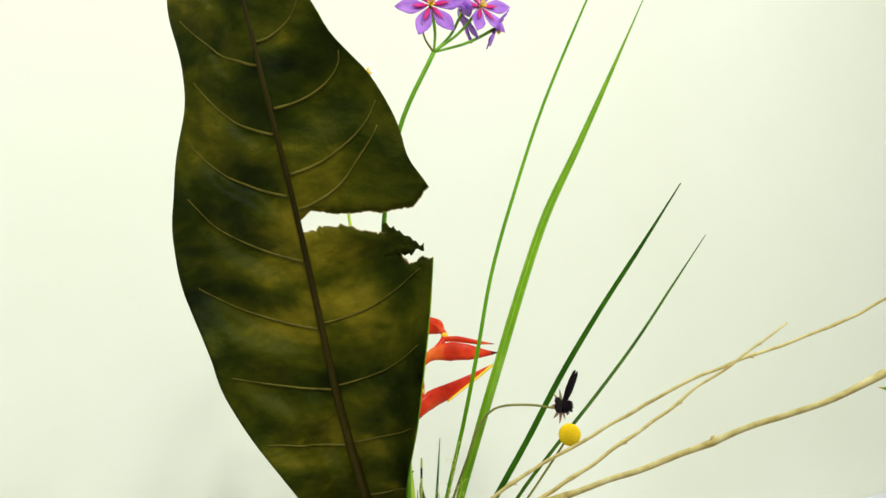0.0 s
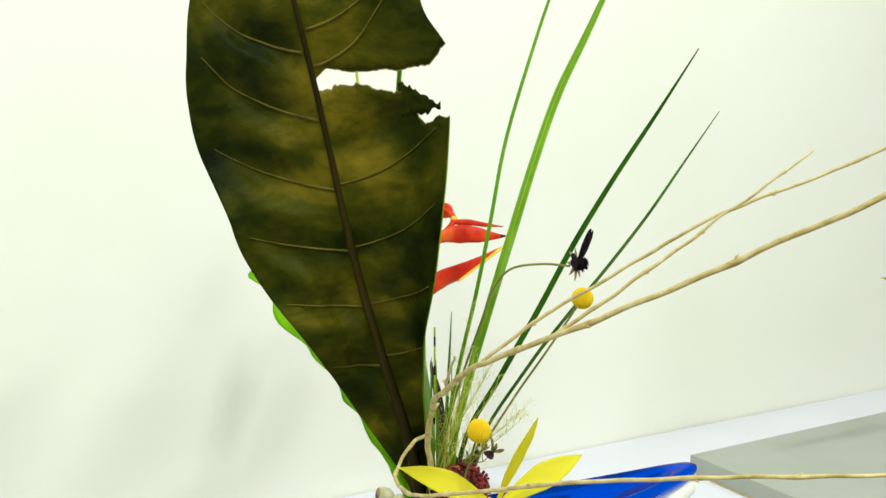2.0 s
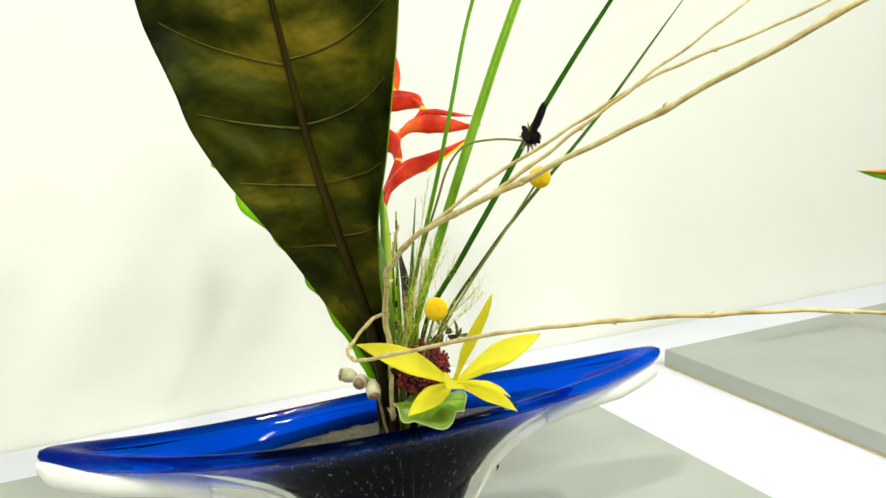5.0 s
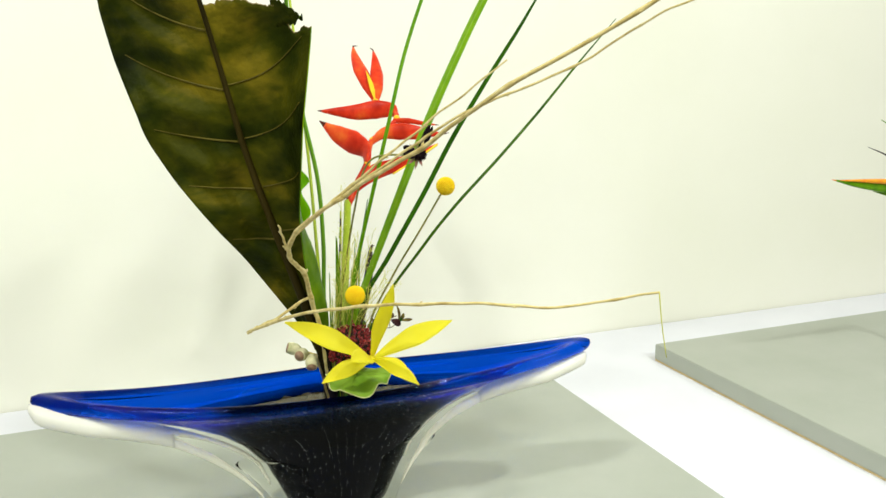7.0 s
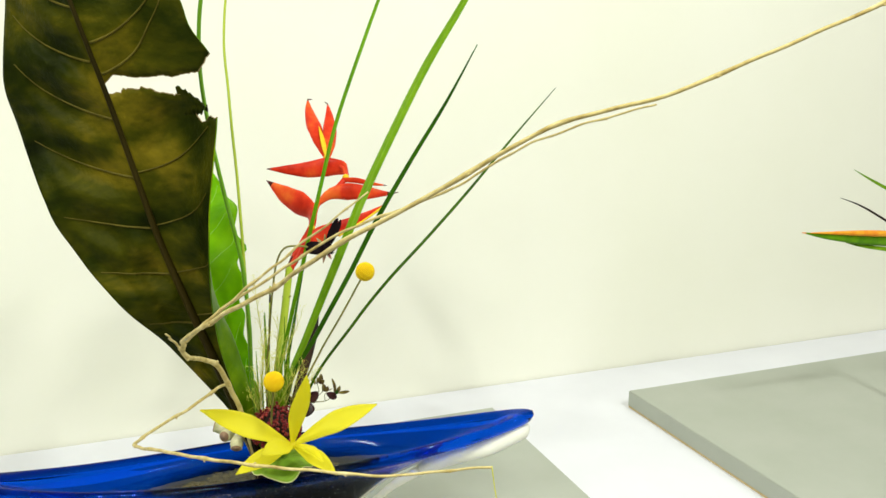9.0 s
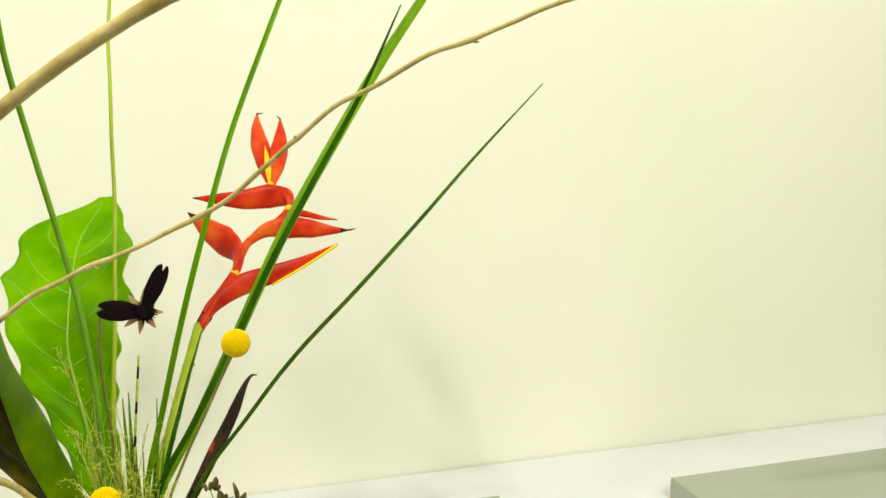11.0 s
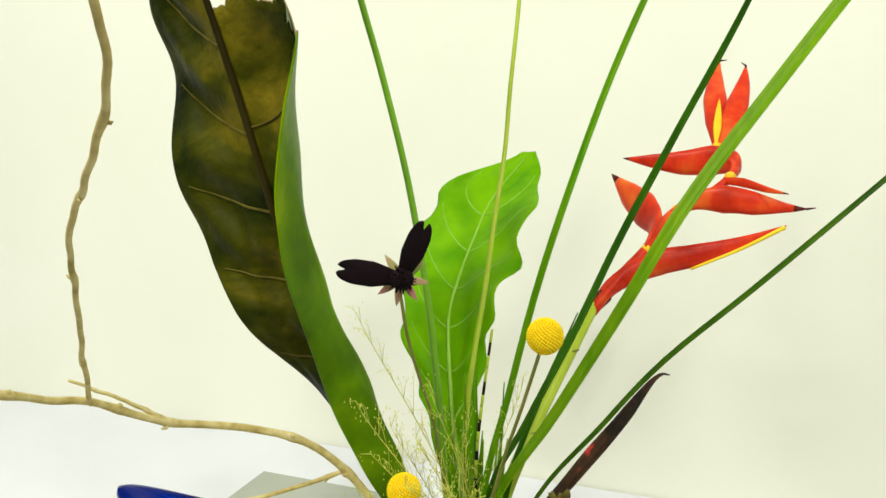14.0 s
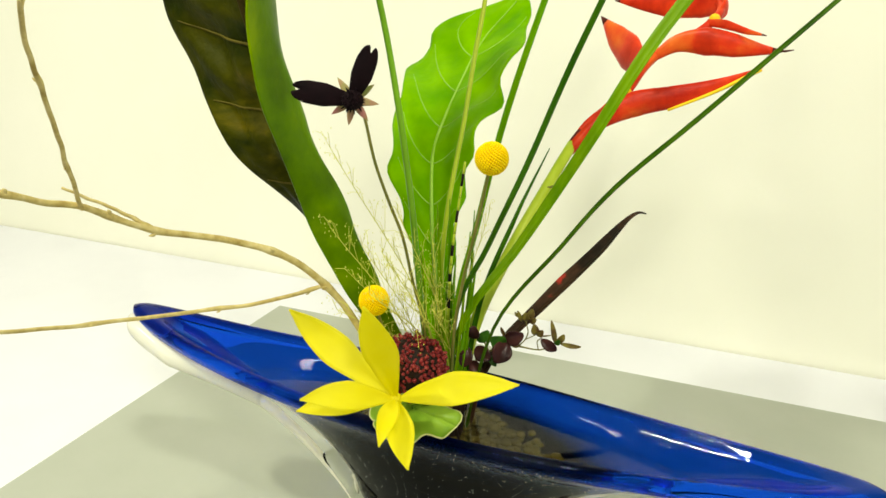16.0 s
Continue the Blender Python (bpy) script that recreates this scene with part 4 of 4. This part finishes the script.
round_leaf = thing("round_leaf", "small yellow-green round leaf with a cream wavy rim", "leaf")
RC = np.array((0.010, -0.150, 0.247))
rim_pts, grid = [], []
for i in range(49):
    a = 2 * math.pi * i / 48
    r = 0.0265 * (1 + 0.10 * math.sin(3 * a + 0.5) + 0.05 * math.sin(8 * a))
    row = []
    for k in np.linspace(0.05, 1, 7):
        row.append(RC + np.array((math.cos(a) * r * k * 1.45, math.sin(a) * r * k * 0.85 - 0.006 * k, math.sin(a) * r * k * 0.36 - 0.004 * k * k + 0.004 * k * k * math.sin(5 * a))))
    grid.append(row)
    rim_pts.append(row[-1])
part("blade", Shape().sheet(grid, 0.0008), GALAX, round_leaf)
part("leaf_rim", Shape().tube(rim_pts, 0.0007, 5), GALAX_RIM, round_leaf, "cream rim")
part("stalk", Shape().tube(spline([(0.004, -0.084, 0.165), (0.006, -0.11, 0.215), RC], 12), 0.0014, 6), STEM_GREEN, round_leaf)


# ---- yellow button flowers ----
def button(points, r, label):
    ob = thing("button_flower", label, "flower", "yellow button flowers")
    c = np.array(points[-1])
    part("stem", Shape().tube(spline(points, 24), np.linspace(0.0014, 0.0011, 24), 7), STEM_OLIVE, ob)
    head = Shape().ball(c, r * 0.93, 12, 18)
    part("flower_core", head, BALL_CORE, ob)
    fl = Shape()
    for i in range(460):
        zz = 1 - 2 * (i + 0.5) / 460
        a = i * 2.399963
        d = np.array((math.sqrt(1 - zz * zz) * math.cos(a), math.sqrt(1 - zz * zz) * math.sin(a), zz))
        fl.ball(c + d * r * 0.94, r * 0.082, 4, 5)
    tagged(part("floret_cover", fl, BALL, ob), kind="stuff")


button([(0.014, -0.084, 0.16), (0.034, -0.125, 0.30), (0.056, -0.158, 0.37), (0.078, -0.188, 0.425), (0.0995, -0.218, 0.481)], 0.0105, "yellow button flower on a long brown stem")
button([(0.004, -0.088, 0.16), (0.0, -0.13, 0.25), (-0.002, -0.165, 0.305), (-0.001, -0.191, 0.358)], 0.0114, "yellow button flower on a short stem above the berries")

# ---- black cosmos ----
cosmos = thing("black_cosmos", "black cosmos flower with two remaining notched velvety petals", "flower")
CC = np.array((0.043, -0.286, 0.524))
part("stem", Shape().tube(spline([(0.008, -0.084, 0.16), (0.001, -0.11, 0.30), (0.0, -0.13, 0.355), (0.002, -0.148, 0.394), (0.002, -0.170, 0.430), (0.003, -0.190, 0.463), (0.006, -0.207, 0.496), (0.012, -0.228, 0.516), (0.026, -0.258, 0.5225), CC + np.array((-0.004, 0.006, -0.002))], 50), np.linspace(0.0014, 0.001, 50), 7), STEM_OLIVE, cosmos)
CF = np.array((0.45, -0.88, 0.1))
for tip, w in (((0.019, -0.309, 0.532), 0.0125), ((0.057, -0.287, 0.5535), 0.0115)):
    d = np.array(tip) - CC
    side = unit(np.cross(d, CF))
    g = []
    for a in np.linspace(0, 1, 14):
        half = w / 2 * float(np.interp(a, (0, 0.15, 0.45, 0.75, 0.92, 1), (0.25, 0.62, 1.0, 0.98, 0.80, 0.66)))
        g.append([CC + d * (a - 0.16 * a ** 6 * max(0, 1 - abs(u - 0.1) * 3.0) - 0.06 * a ** 6 * abs(u) ** 3) + side * half * u + CF * 0.0016 * (1 - u * u) * math.sin(math.pi * a) for u in np.linspace(-1, 1, 13)])
    part("petal", Shape().sheet(g, 0.0006), BLACK, cosmos)
part("flower_heart", Shape().ball(CC + CF * 0.002, 0.0062, 8, 12, squash=(1, 1, 0.9)), BLACK, cosmos)
tuft = Shape()
rng = random.Random(3)
for i in range(60):
    d = unit([rng.gauss(0, 1) for _ in range(3)] + CF * 1.2)
    tuft.tube([CC + CF * 0.002 + d * 0.005, CC + CF * 0.002 + d * 0.0078], (0.0006, 0.0003), 4)
tagged(part("anthers", tuft, BLACK, cosmos), kind="stuff")
a0 = unit(np.cross(CF, (0, 0, 1)))
b0 = np.cross(a0, CF)
for i in range(8):
    a = 2 * math.pi * i / 8 + 0.2
    d = math.cos(a) * a0 + math.sin(a) * b0
    part("sepal", Shape().sheet(petal(CC - CF * 0.003, CC - CF * 0.003 + d * 0.0145, CF, 0.0045, 0.2, 0.05, 7, 4, 0.35), 0.0004), SEPAL, cosmos, "pink and green sepal")

# ---- bare branch ----
branch = thing("bare_branch", "bare pale grey-brown twisting branch reaching forward over the bowl", "branch")


def limb(points, r0, r1, name="limb", knots=6, seed=1, parent=branch):
    n = max(30, len(points) * 9)
    c = spline(points, n)
    for i in range(n):
        c[i] += 0.0012 * np.array((noise.noise(Vector((i * 0.21, seed, 1))), noise.noise(Vector((i * 0.21, seed, 7))), noise.noise(Vector((i * 0.21, seed, 3)))))
    r = np.linspace(r0, r1, n) if np.isscalar(r0) else np.interp(np.linspace(0, 1, n), np.linspace(0, 1, len(r0)), r0)
    rng = random.Random(seed)
    sh = Shape()
    for k in range(knots):
        i = int((k + 0.6 + rng.uniform(-0.25, 0.25)) / knots * n)
        if 2 < i < n - 3:
            for d, g in ((-1, 1.1), (0, 1.28), (1, 1.1)):
                r[i + d] *= g
            side = unit(np.cross(c[i + 1] - c[i - 1], [rng.gauss(0, 1) for _ in range(3)]))
            sh.tube([c[i], c[i] + side * r[i] * 1.25 + unit(c[i + 1] - c[i]) * r[i] * 0.8, c[i] + side * r[i] * 1.6 + unit(c[i + 1] - c[i]) * r[i] * 1.8], (r[i] * 0.7, r[i] * 0.45, r[i] * 0.15), 6)
    sh.tube(c, r, 10)
    return part(name, sh, BARK, parent)


limb([(0.0, -0.090, 0.165), (-0.019, -0.122, 0.24), (-0.034, -0.155, 0.312), (-0.049, -0.178, 0.356), (-0.062, -0.215, 0.393), (-0.080, -0.255, 0.4155), (-0.095, -0.304, 0.436), (-0.099, -0.350, 0.463), (-0.098, -0.385, 0.478), (-0.085, -0.453, 0.508), (-0.066, -0.508, 0.535), (-0.042, -0.548, 0.559), (-0.026, -0.607, 0.589),
      (0.030, -0.648, 0.628), (0.084, -0.677, 0.663), (0.136, -0.694, 0.677), (0.20, -0.708, 0.702), (0.28, -0.722, 0.735), (0.36, -0.735, 0.765)], (0.0032, 0.0029, 0.0026, 0.0021, 0.0018, 0.0016, 0.0014, 0.0012, 0.0011, 0.0009), 0, "main_limb", 15, 2)
limb([(-0.0988, -0.352, 0.4632), (-0.065, -0.387, 0.502), (-0.029, -0.422, 0.534), (-0.004, -0.447, 0.557), (0.022, -0.471, 0.577), (0.058, -0.499, 0.595), (0.090, -0.525, 0.613), (0.106, -0.543, 0.628), (0.121, -0.568, 0.643), (0.142, -0.598, 0.657), (0.160, -0.618, 0.665), (0.176, -0.635, 0.672)], 0.0013, 0.0006, "side_shoot", 6, 5)
limb([(-0.088, -0.44, 0.503), (-0.070, -0.462, 0.524), (-0.048, -0.484, 0.548), (-0.020, -0.505, 0.575), (0.021, -0.534, 0.613)], 0.0013, 0.0006, "side_shoot", 4, 6)
limb([(-0.0945, -0.303, 0.4358), (-0.103, -0.325, 0.455), (-0.112, -0.352, 0.474)], 0.0014, 0.0008, "stub", 2, 7)
limb([(-0.050, -0.178, 0.358), (-0.060, -0.172, 0.352), (-0.087, -0.201, 0.347), (-0.121, -0.266, 0.357), (-0.143, -0.350, 0.379), (-0.140, -0.418, 0.404), (-0.123, -0.502, 0.436), (-0.097, -0.569, 0.456), (-0.069, -0.608, 0.465), (-0.041, -0.634, 0.469), (-0.009, -0.648, 0.4665), (0.022, -0.664, 0.471), (0.047, -0.685, 0.480)], 0.0017, 0.0007, "lower_limb", 9, 9)
part("hanging_tip", Shape().tube(spline([(0.047, -0.685, 0.480), (0.050, -0.685, 0.460), (0.056, -0.683, 0.438)], 12), np.linspace(0.0004, 0.0003, 12), 5), SPRAY, branch, "thin straw-coloured dry tip")

wet = spline([(0.002, -0.088, 0.14), (-0.012, -0.110, 0.215), (-0.024, -0.135, 0.272), (-0.029, -0.147, 0.292)], 20)
part("wet_base", Shape().tube(wet, np.interp(np.linspace(0, 1, 20), (0, 0.7, 1), (0.0058, 0.0046, 0.0030)), 10), BERRY_DARK, branch, "dark wet foot of the branch")

stems = thing("stem_bundle", "bundle of dark wet stems standing on the pin holder", "stems")
rng = random.Random(31)
for i in range(16):
    a = rng.uniform(0, 6.283)
    foot = np.array((0.006 + 0.017 * math.cos(a), -0.080 + 0.012 * math.sin(a), 0.158))
    head = foot + np.array((rng.uniform(-0.012, 0.012), rng.uniform(-0.02, 0.008), rng.uniform(0.065, 0.10)))
    part("stem", Shape().tube(spline([foot, foot * 0.5 + head * 0.5 + np.array((rng.uniform(-0.003, 0.003), 0, 0)), head], 8), rng.uniform(0.0022, 0.0042), 8), BERRY_DARK if i % 4 else GRASS_DARK, stems)

# ---- gum nuts ----
nuts = thing("gum_nut_sprig", "sprig of three grey-green gum nuts hanging over the rim", "seed pods")
hub = np.array((-0.030, -0.100, 0.262))
part("twig", Shape().tube(spline([(-0.006, -0.084, 0.165), (-0.018, -0.09, 0.225), hub], 14), 0.0022, 7), BARK, nuts)
for q, d in (((-0.053, -0.084, 0.267), (-0.9, 0.1, 0.3)), ((-0.047, -0.105, 0.266), (-0.55, -0.75, 0.1)), ((-0.038, -0.116, 0.259), (-0.2, -0.75, -0.5))):
    q, d = np.array(q), unit(d)
    s = unit(np.cross(d, (0, 0.2, 1)))
    t = np.cross(d, s)
    prof = ((-0.013, 0.002), (-0.010, 0.006), (-0.004, 0.0095), (0.003, 0.0102), (0.008, 0.0088), (0.0105, 0.0092), (0.011, 0.0078), (0.0095, 0.0066), (0.004, 0.006), (0.003, 0.001))
    rings = [[q + 0.78 * d * h + 0.78 * r * (math.cos(a) * s + math.sin(a) * t) for a in np.linspace(0, 2 * math.pi, 19)[:-1]] for h, r in prof]
    nut = part("gum_nut", Shape().loft(rings[:7]), NUT, nuts)
    part("nut_mouth", Shape().loft([[p + d * 0.0004 for p in r] for r in rings[6:]]), NUT_IN, nut, "pink-brown hollow mouth")
    part("nut_stalk", Shape().tube(spline([hub, hub * 0.5 + q * 0.5 - d * 0.004, q - d * 0.009], 8), 0.0013, 6), BARK, nuts)

# ---- berry head ----
berry = thing("berry_head", "rounded head of small dark red berries among the stems", "berries")
BC = np.array((0.006, -0.142, 0.281))
part("stem", Shape().tube([(0.010, -0.086, 0.16), (0.011, -0.1, 0.22), BC], 0.003, 8), BERRY_DARK, berry)
part("dark_core", Shape().ball(BC, 0.0228, 10, 14, squash=(1.1, 0.95, 1.05)), BERRY_DARK, berry)
bs = Shape()
rng = random.Random(21)
for i in range(760):
    zz = 1 - 2 * (i + 0.5) / 760
    if zz < -0.85 or noise.noise(Vector((i * 0.7, 3, 1))) > 0.38:
        continue
    a = i * 2.399963
    d = unit(np.array((math.sqrt(1 - zz * zz) * math.cos(a), math.sqrt(1 - zz * zz) * math.sin(a), zz)) + np.array([rng.gauss(0, 0.06) for _ in range(3)]))
    r = 0.0248 * (1 + 0.18 * noise.noise(Vector(d * 3))) + rng.uniform(-0.0035, 0.0022)
    bs.ball(BC + d * r * np.array((1.12, 0.98, 1.05)), rng.uniform(0.0012, 0.0021), 5, 7)
tagged(part("berry_cover", bs, BERRY, berry, "glossy dark red berries"), kind="stuff")

# ---- plum-leaved twig ----
plum = thing("plum_twig", "low twig with small plum-brown leaves and olive buds", "twig")
PLUM_O, PLUM_X, PLUM_Z = np.array((0.0044, -0.0839, 0.2415)), np.array((0.01527, 0.00626, 0.00015)), np.array((-0.00032, -0.00013, 0.01837))
PLUM_OUT = unit((0.38, -0.92, 0.15))


def twig(a, b, out=0.0):
    """A point of the twig: centimetre-like steps along it, up, and out of its plane."""
    return PLUM_O + PLUM_X * a + PLUM_Z * b + PLUM_OUT * out


for pts, r0, r1 in ((((1.0, -4.4), (1.1, -1.0), (2.0, 1.0), (3.0, 1.5), (3.8, 1.7), (4.4, 1.6), (5.2, 1.45), (5.6, 1.5), (6.1, 1.75)), 0.0016, 0.0005), (((4.2, 1.65), (4.55, 2.0), (4.7, 2.4), (4.6, 2.9), (4.7, 3.05)), 0.0006, 0.0004),
                    (((4.55, 2.0), (5.0, 2.2), (5.15, 2.3)), 0.0005, 0.0004), (((5.25, 1.47), (5.2, 1.9), (5.45, 2.1)), 0.0005, 0.0004), (((2.6, 1.4), (2.2, 2.2), (1.8, 2.6)), 0.0008, 0.0005), (((4.6, 2.9), (4.3, 3.2), (4.1, 3.5)), 0.0004, 0.0003)):
    part("stem", Shape().tube(spline([twig(a, b) for a, b in pts], 22), np.linspace(r0, r1, 22), 6), PLUM_STEM, plum)
PLUM_GREEN = made("dark green twig leaf", [(0.35, (0.012, 0.060, 0.006)), (0.65, (0.050, 0.15, 0.012))], 90.0, 0.3)
PLUM_BUD = made("olive brown bud leaf", [(0.35, (0.09, 0.045, 0.02)), (0.65, (0.24, 0.20, 0.04))], 110.0, 0.4)


def twig_leaf(a, b, angle, length, width, mat, out, name="leaf", cup=0.4):
    """One leaf from its foot on the twig; angle in degrees from the twig's line."""
    foot = twig(a, b)
    d = unit(PLUM_X) * math.cos(math.radians(angle)) + unit(PLUM_Z) * math.sin(math.radians(angle)) + PLUM_OUT * out
    side = unit(np.cross(d, np.cross(PLUM_OUT, d)))
    part(name, Shape().sheet(petal(foot, foot + unit(d) * length, side, width, cup, 0.12, 14, 7, 0.5, oval=True), 0.0007), mat, plum)


for row in ((1.65, 2.1, 75, 0.014, 0.0135, 0.3), (3.55, 1.9, 240, 0.021, 0.018, 0.5), (3.5, 2.05, 20, 0.0175, 0.014, 0.3), (1.9, 1.55, -30, 0.017, 0.014, 0.6), (1.5, 1.6, -105, 0.018, 0.012, 0.4), (1.6, 0.8, -35, 0.013, 0.011, 0.5), (0.9, 1.0, 210, 0.016, 0.018, 0.3), (5.4, 2.0, -36, 0.0165, 0.0095, 0.2), (1.2, 1.9, 250, 0.014, 0.010, 0.5)):
    twig_leaf(*row[:5], PLUM, row[5])
for row in ((3.5, 1.75, 150, 0.0165, 0.0135, 0.3), (2.05, 1.9, 50, 0.0145, 0.0095, 0.1), (2.7, 1.1, -60, 0.010, 0.006, 0.5), (6.15, 1.75, 55, 0.007, 0.005, 0.5)):
    twig_leaf(*row[:5], PLUM_GREEN, row[5])
for row in ((4.6, 3.0, 100, 0.009, 0.006, 0.3), (4.7, 3.05, 72, 0.0115, 0.007, 0.2), (4.75, 2.95, 30, 0.008, 0.006, 0.6), (5.1, 2.25, 98, 0.0115, 0.007, 0.2), (5.15, 2.25, 45, 0.0085, 0.007, 0.5), (6.15, 1.8, 100, 0.0235, 0.0045, 0.1), (6.3, 1.9, 58, 0.010, 0.006, 0.4), (6.4, 1.8, -8, 0.0185, 0.0042, 0.2), (4.35, 2.95, 108, 0.011, 0.0034, 0.1), (3.45, 2.2, 110, 0.010, 0.003, 0.2), (4.3, 1.7, 172, 0.010, 0.0035, 0.5), (4.15, 3.2, 118, 0.006, 0.0026, 0.3), (5.2, 2.2, 5, 0.012, 0.0012, 0.2)):
    twig_leaf(*row[:5], PLUM_BUD, row[5], "bud_leaf")


# ---- airy grass sprays ----
def spray(base, top, spread, seed):
    ob = thing("grass_spray", "airy straw-green grass spray with tiny seeds", "grass spray", "airy grass sprays")
    rng = random.Random(seed)
    stalks, seeds = Shape(), Shape()
    base, top = np.array(base), np.array(top)
    main = spline([base, base * 0.66 + top * 0.34 + np.array((0, 0.012, 0.045)), top], 20)
    stalks.tube(main, np.linspace(0.0007, 0.00025, 20), 4)
    for i in range(10, 20):
        for k in range(2):
            d = unit(unit(top - base) * 1.5 + np.array([rng.gauss(0, 1) for _ in range(3)]) * 0.5)
            l = spread * rng.uniform(0.35, 1.0) * (1.15 - (i - 9) / 14)
            end = main[i] + d * l
            mid = main[i] * 0.5 + end * 0.5 + np.array((0, 0, 0.004))
            stalks.tube([main[i], mid, end], (0.00022, 0.0002, 0.00015), 3)
            for f in (0.5, 0.7, 0.85, 1.0):
                q = main[i] + (end - main[i]) * f + np.array([rng.gauss(0, 1) for _ in range(3)]) * 0.0025
                seeds.ball(q, rng.uniform(0.0003, 0.00055), 3, 5, squash=(0.7, 0.7, 1.7))
    tagged(part("stalk_mass", stalks, SPRAY, ob), kind="stuff")
    tagged(part("seed_mass", seeds, SPRAY, ob), kind="stuff")


for seed, top, spread in ((1, (-0.019, -0.212, 0.476), 0.045), (2, (-0.012, -0.228, 0.425), 0.05), (3, (0.02, -0.235, 0.385), 0.045), (4, (0.03, -0.21, 0.375), 0.045), (5, (-0.010, -0.19, 0.40), 0.045),
                          (6, (-0.02, -0.185, 0.37), 0.04), (7, (0.01, -0.17, 0.42), 0.05), (8, (0.028, -0.15, 0.395), 0.04), (9, (-0.028, -0.20, 0.35), 0.04), (10, (0.045, -0.19, 0.36), 0.04), (11, (0.05, -0.09, 0.40), 0.04), (12, (0.012, -0.20, 0.40), 0.05)):
    base = (0.004 + 0.012 * math.sin(seed * 2.1), -0.082 + 0.008 * math.cos(seed * 1.7), 0.17)
    spray(base, top, spread, seed)

# ---- the neighbouring arrangement, of which only tips reach into view ----
other = thing("neighbour_plant", "neighbouring plant with orange and green pointed bract and leaf tips", "plant")
heli_keep, heli = heli, other
part("stem", Shape().tube(spline([(1.36, 0.12, 0.0), (1.355, 0.12, 0.25), (1.34, 0.12, 0.40)], 16), 0.006, 8), STEM_GREEN, other)
boat_bract([(1.345, 0.118, 0.355), (1.25, 0.112, 0.372), (1.15, 0.106, 0.384), (1.07, 0.102, 0.394), (1.01, 0.099, 0.405)], (0.016, 0.030, 0.026, 0.014, 0.001), (0, -0.1, 1), "bract", (GRASS_MID, ORANGE), 0.93)
part("bract_ridge", Shape().tube(spline([(1.33, 0.110, 0.371), (1.25, 0.104, 0.384), (1.15, 0.100, 0.394), (1.03, 0.098, 0.403)], 16), (0.0062,) * 9 + (0.0058, 0.0052, 0.0045, 0.0036, 0.0027, 0.0018, 0.0008), 9), ORANGE, other, "orange upper ridge")
heli = heli_keep
for pts, w, mat in (([(1.35, 0.12, 0.35), (1.24, 0.12, 0.408), (1.17, 0.119, 0.442), (1.116, 0.119, 0.461)], 0.004, BERRY_DARK), ([(1.35, 0.12, 0.42), (1.26, 0.12, 0.460), (1.19, 0.12, 0.491), (1.144, 0.12, 0.513)], 0.006, GRASS_LIGHT), ([(1.35, 0.12, 0.335), (1.25, 0.11, 0.352), (1.17, 0.11, 0.366), (1.13, 0.11, 0.375)], 0.007, GRASS_LIGHT)):
    part("leaf_tip", Shape().sheet(ribbon(pts, (w, w * 1.3, w, 0.0006), (0, -1, 0.3), 0.3, 20), 0.0008), mat, other)
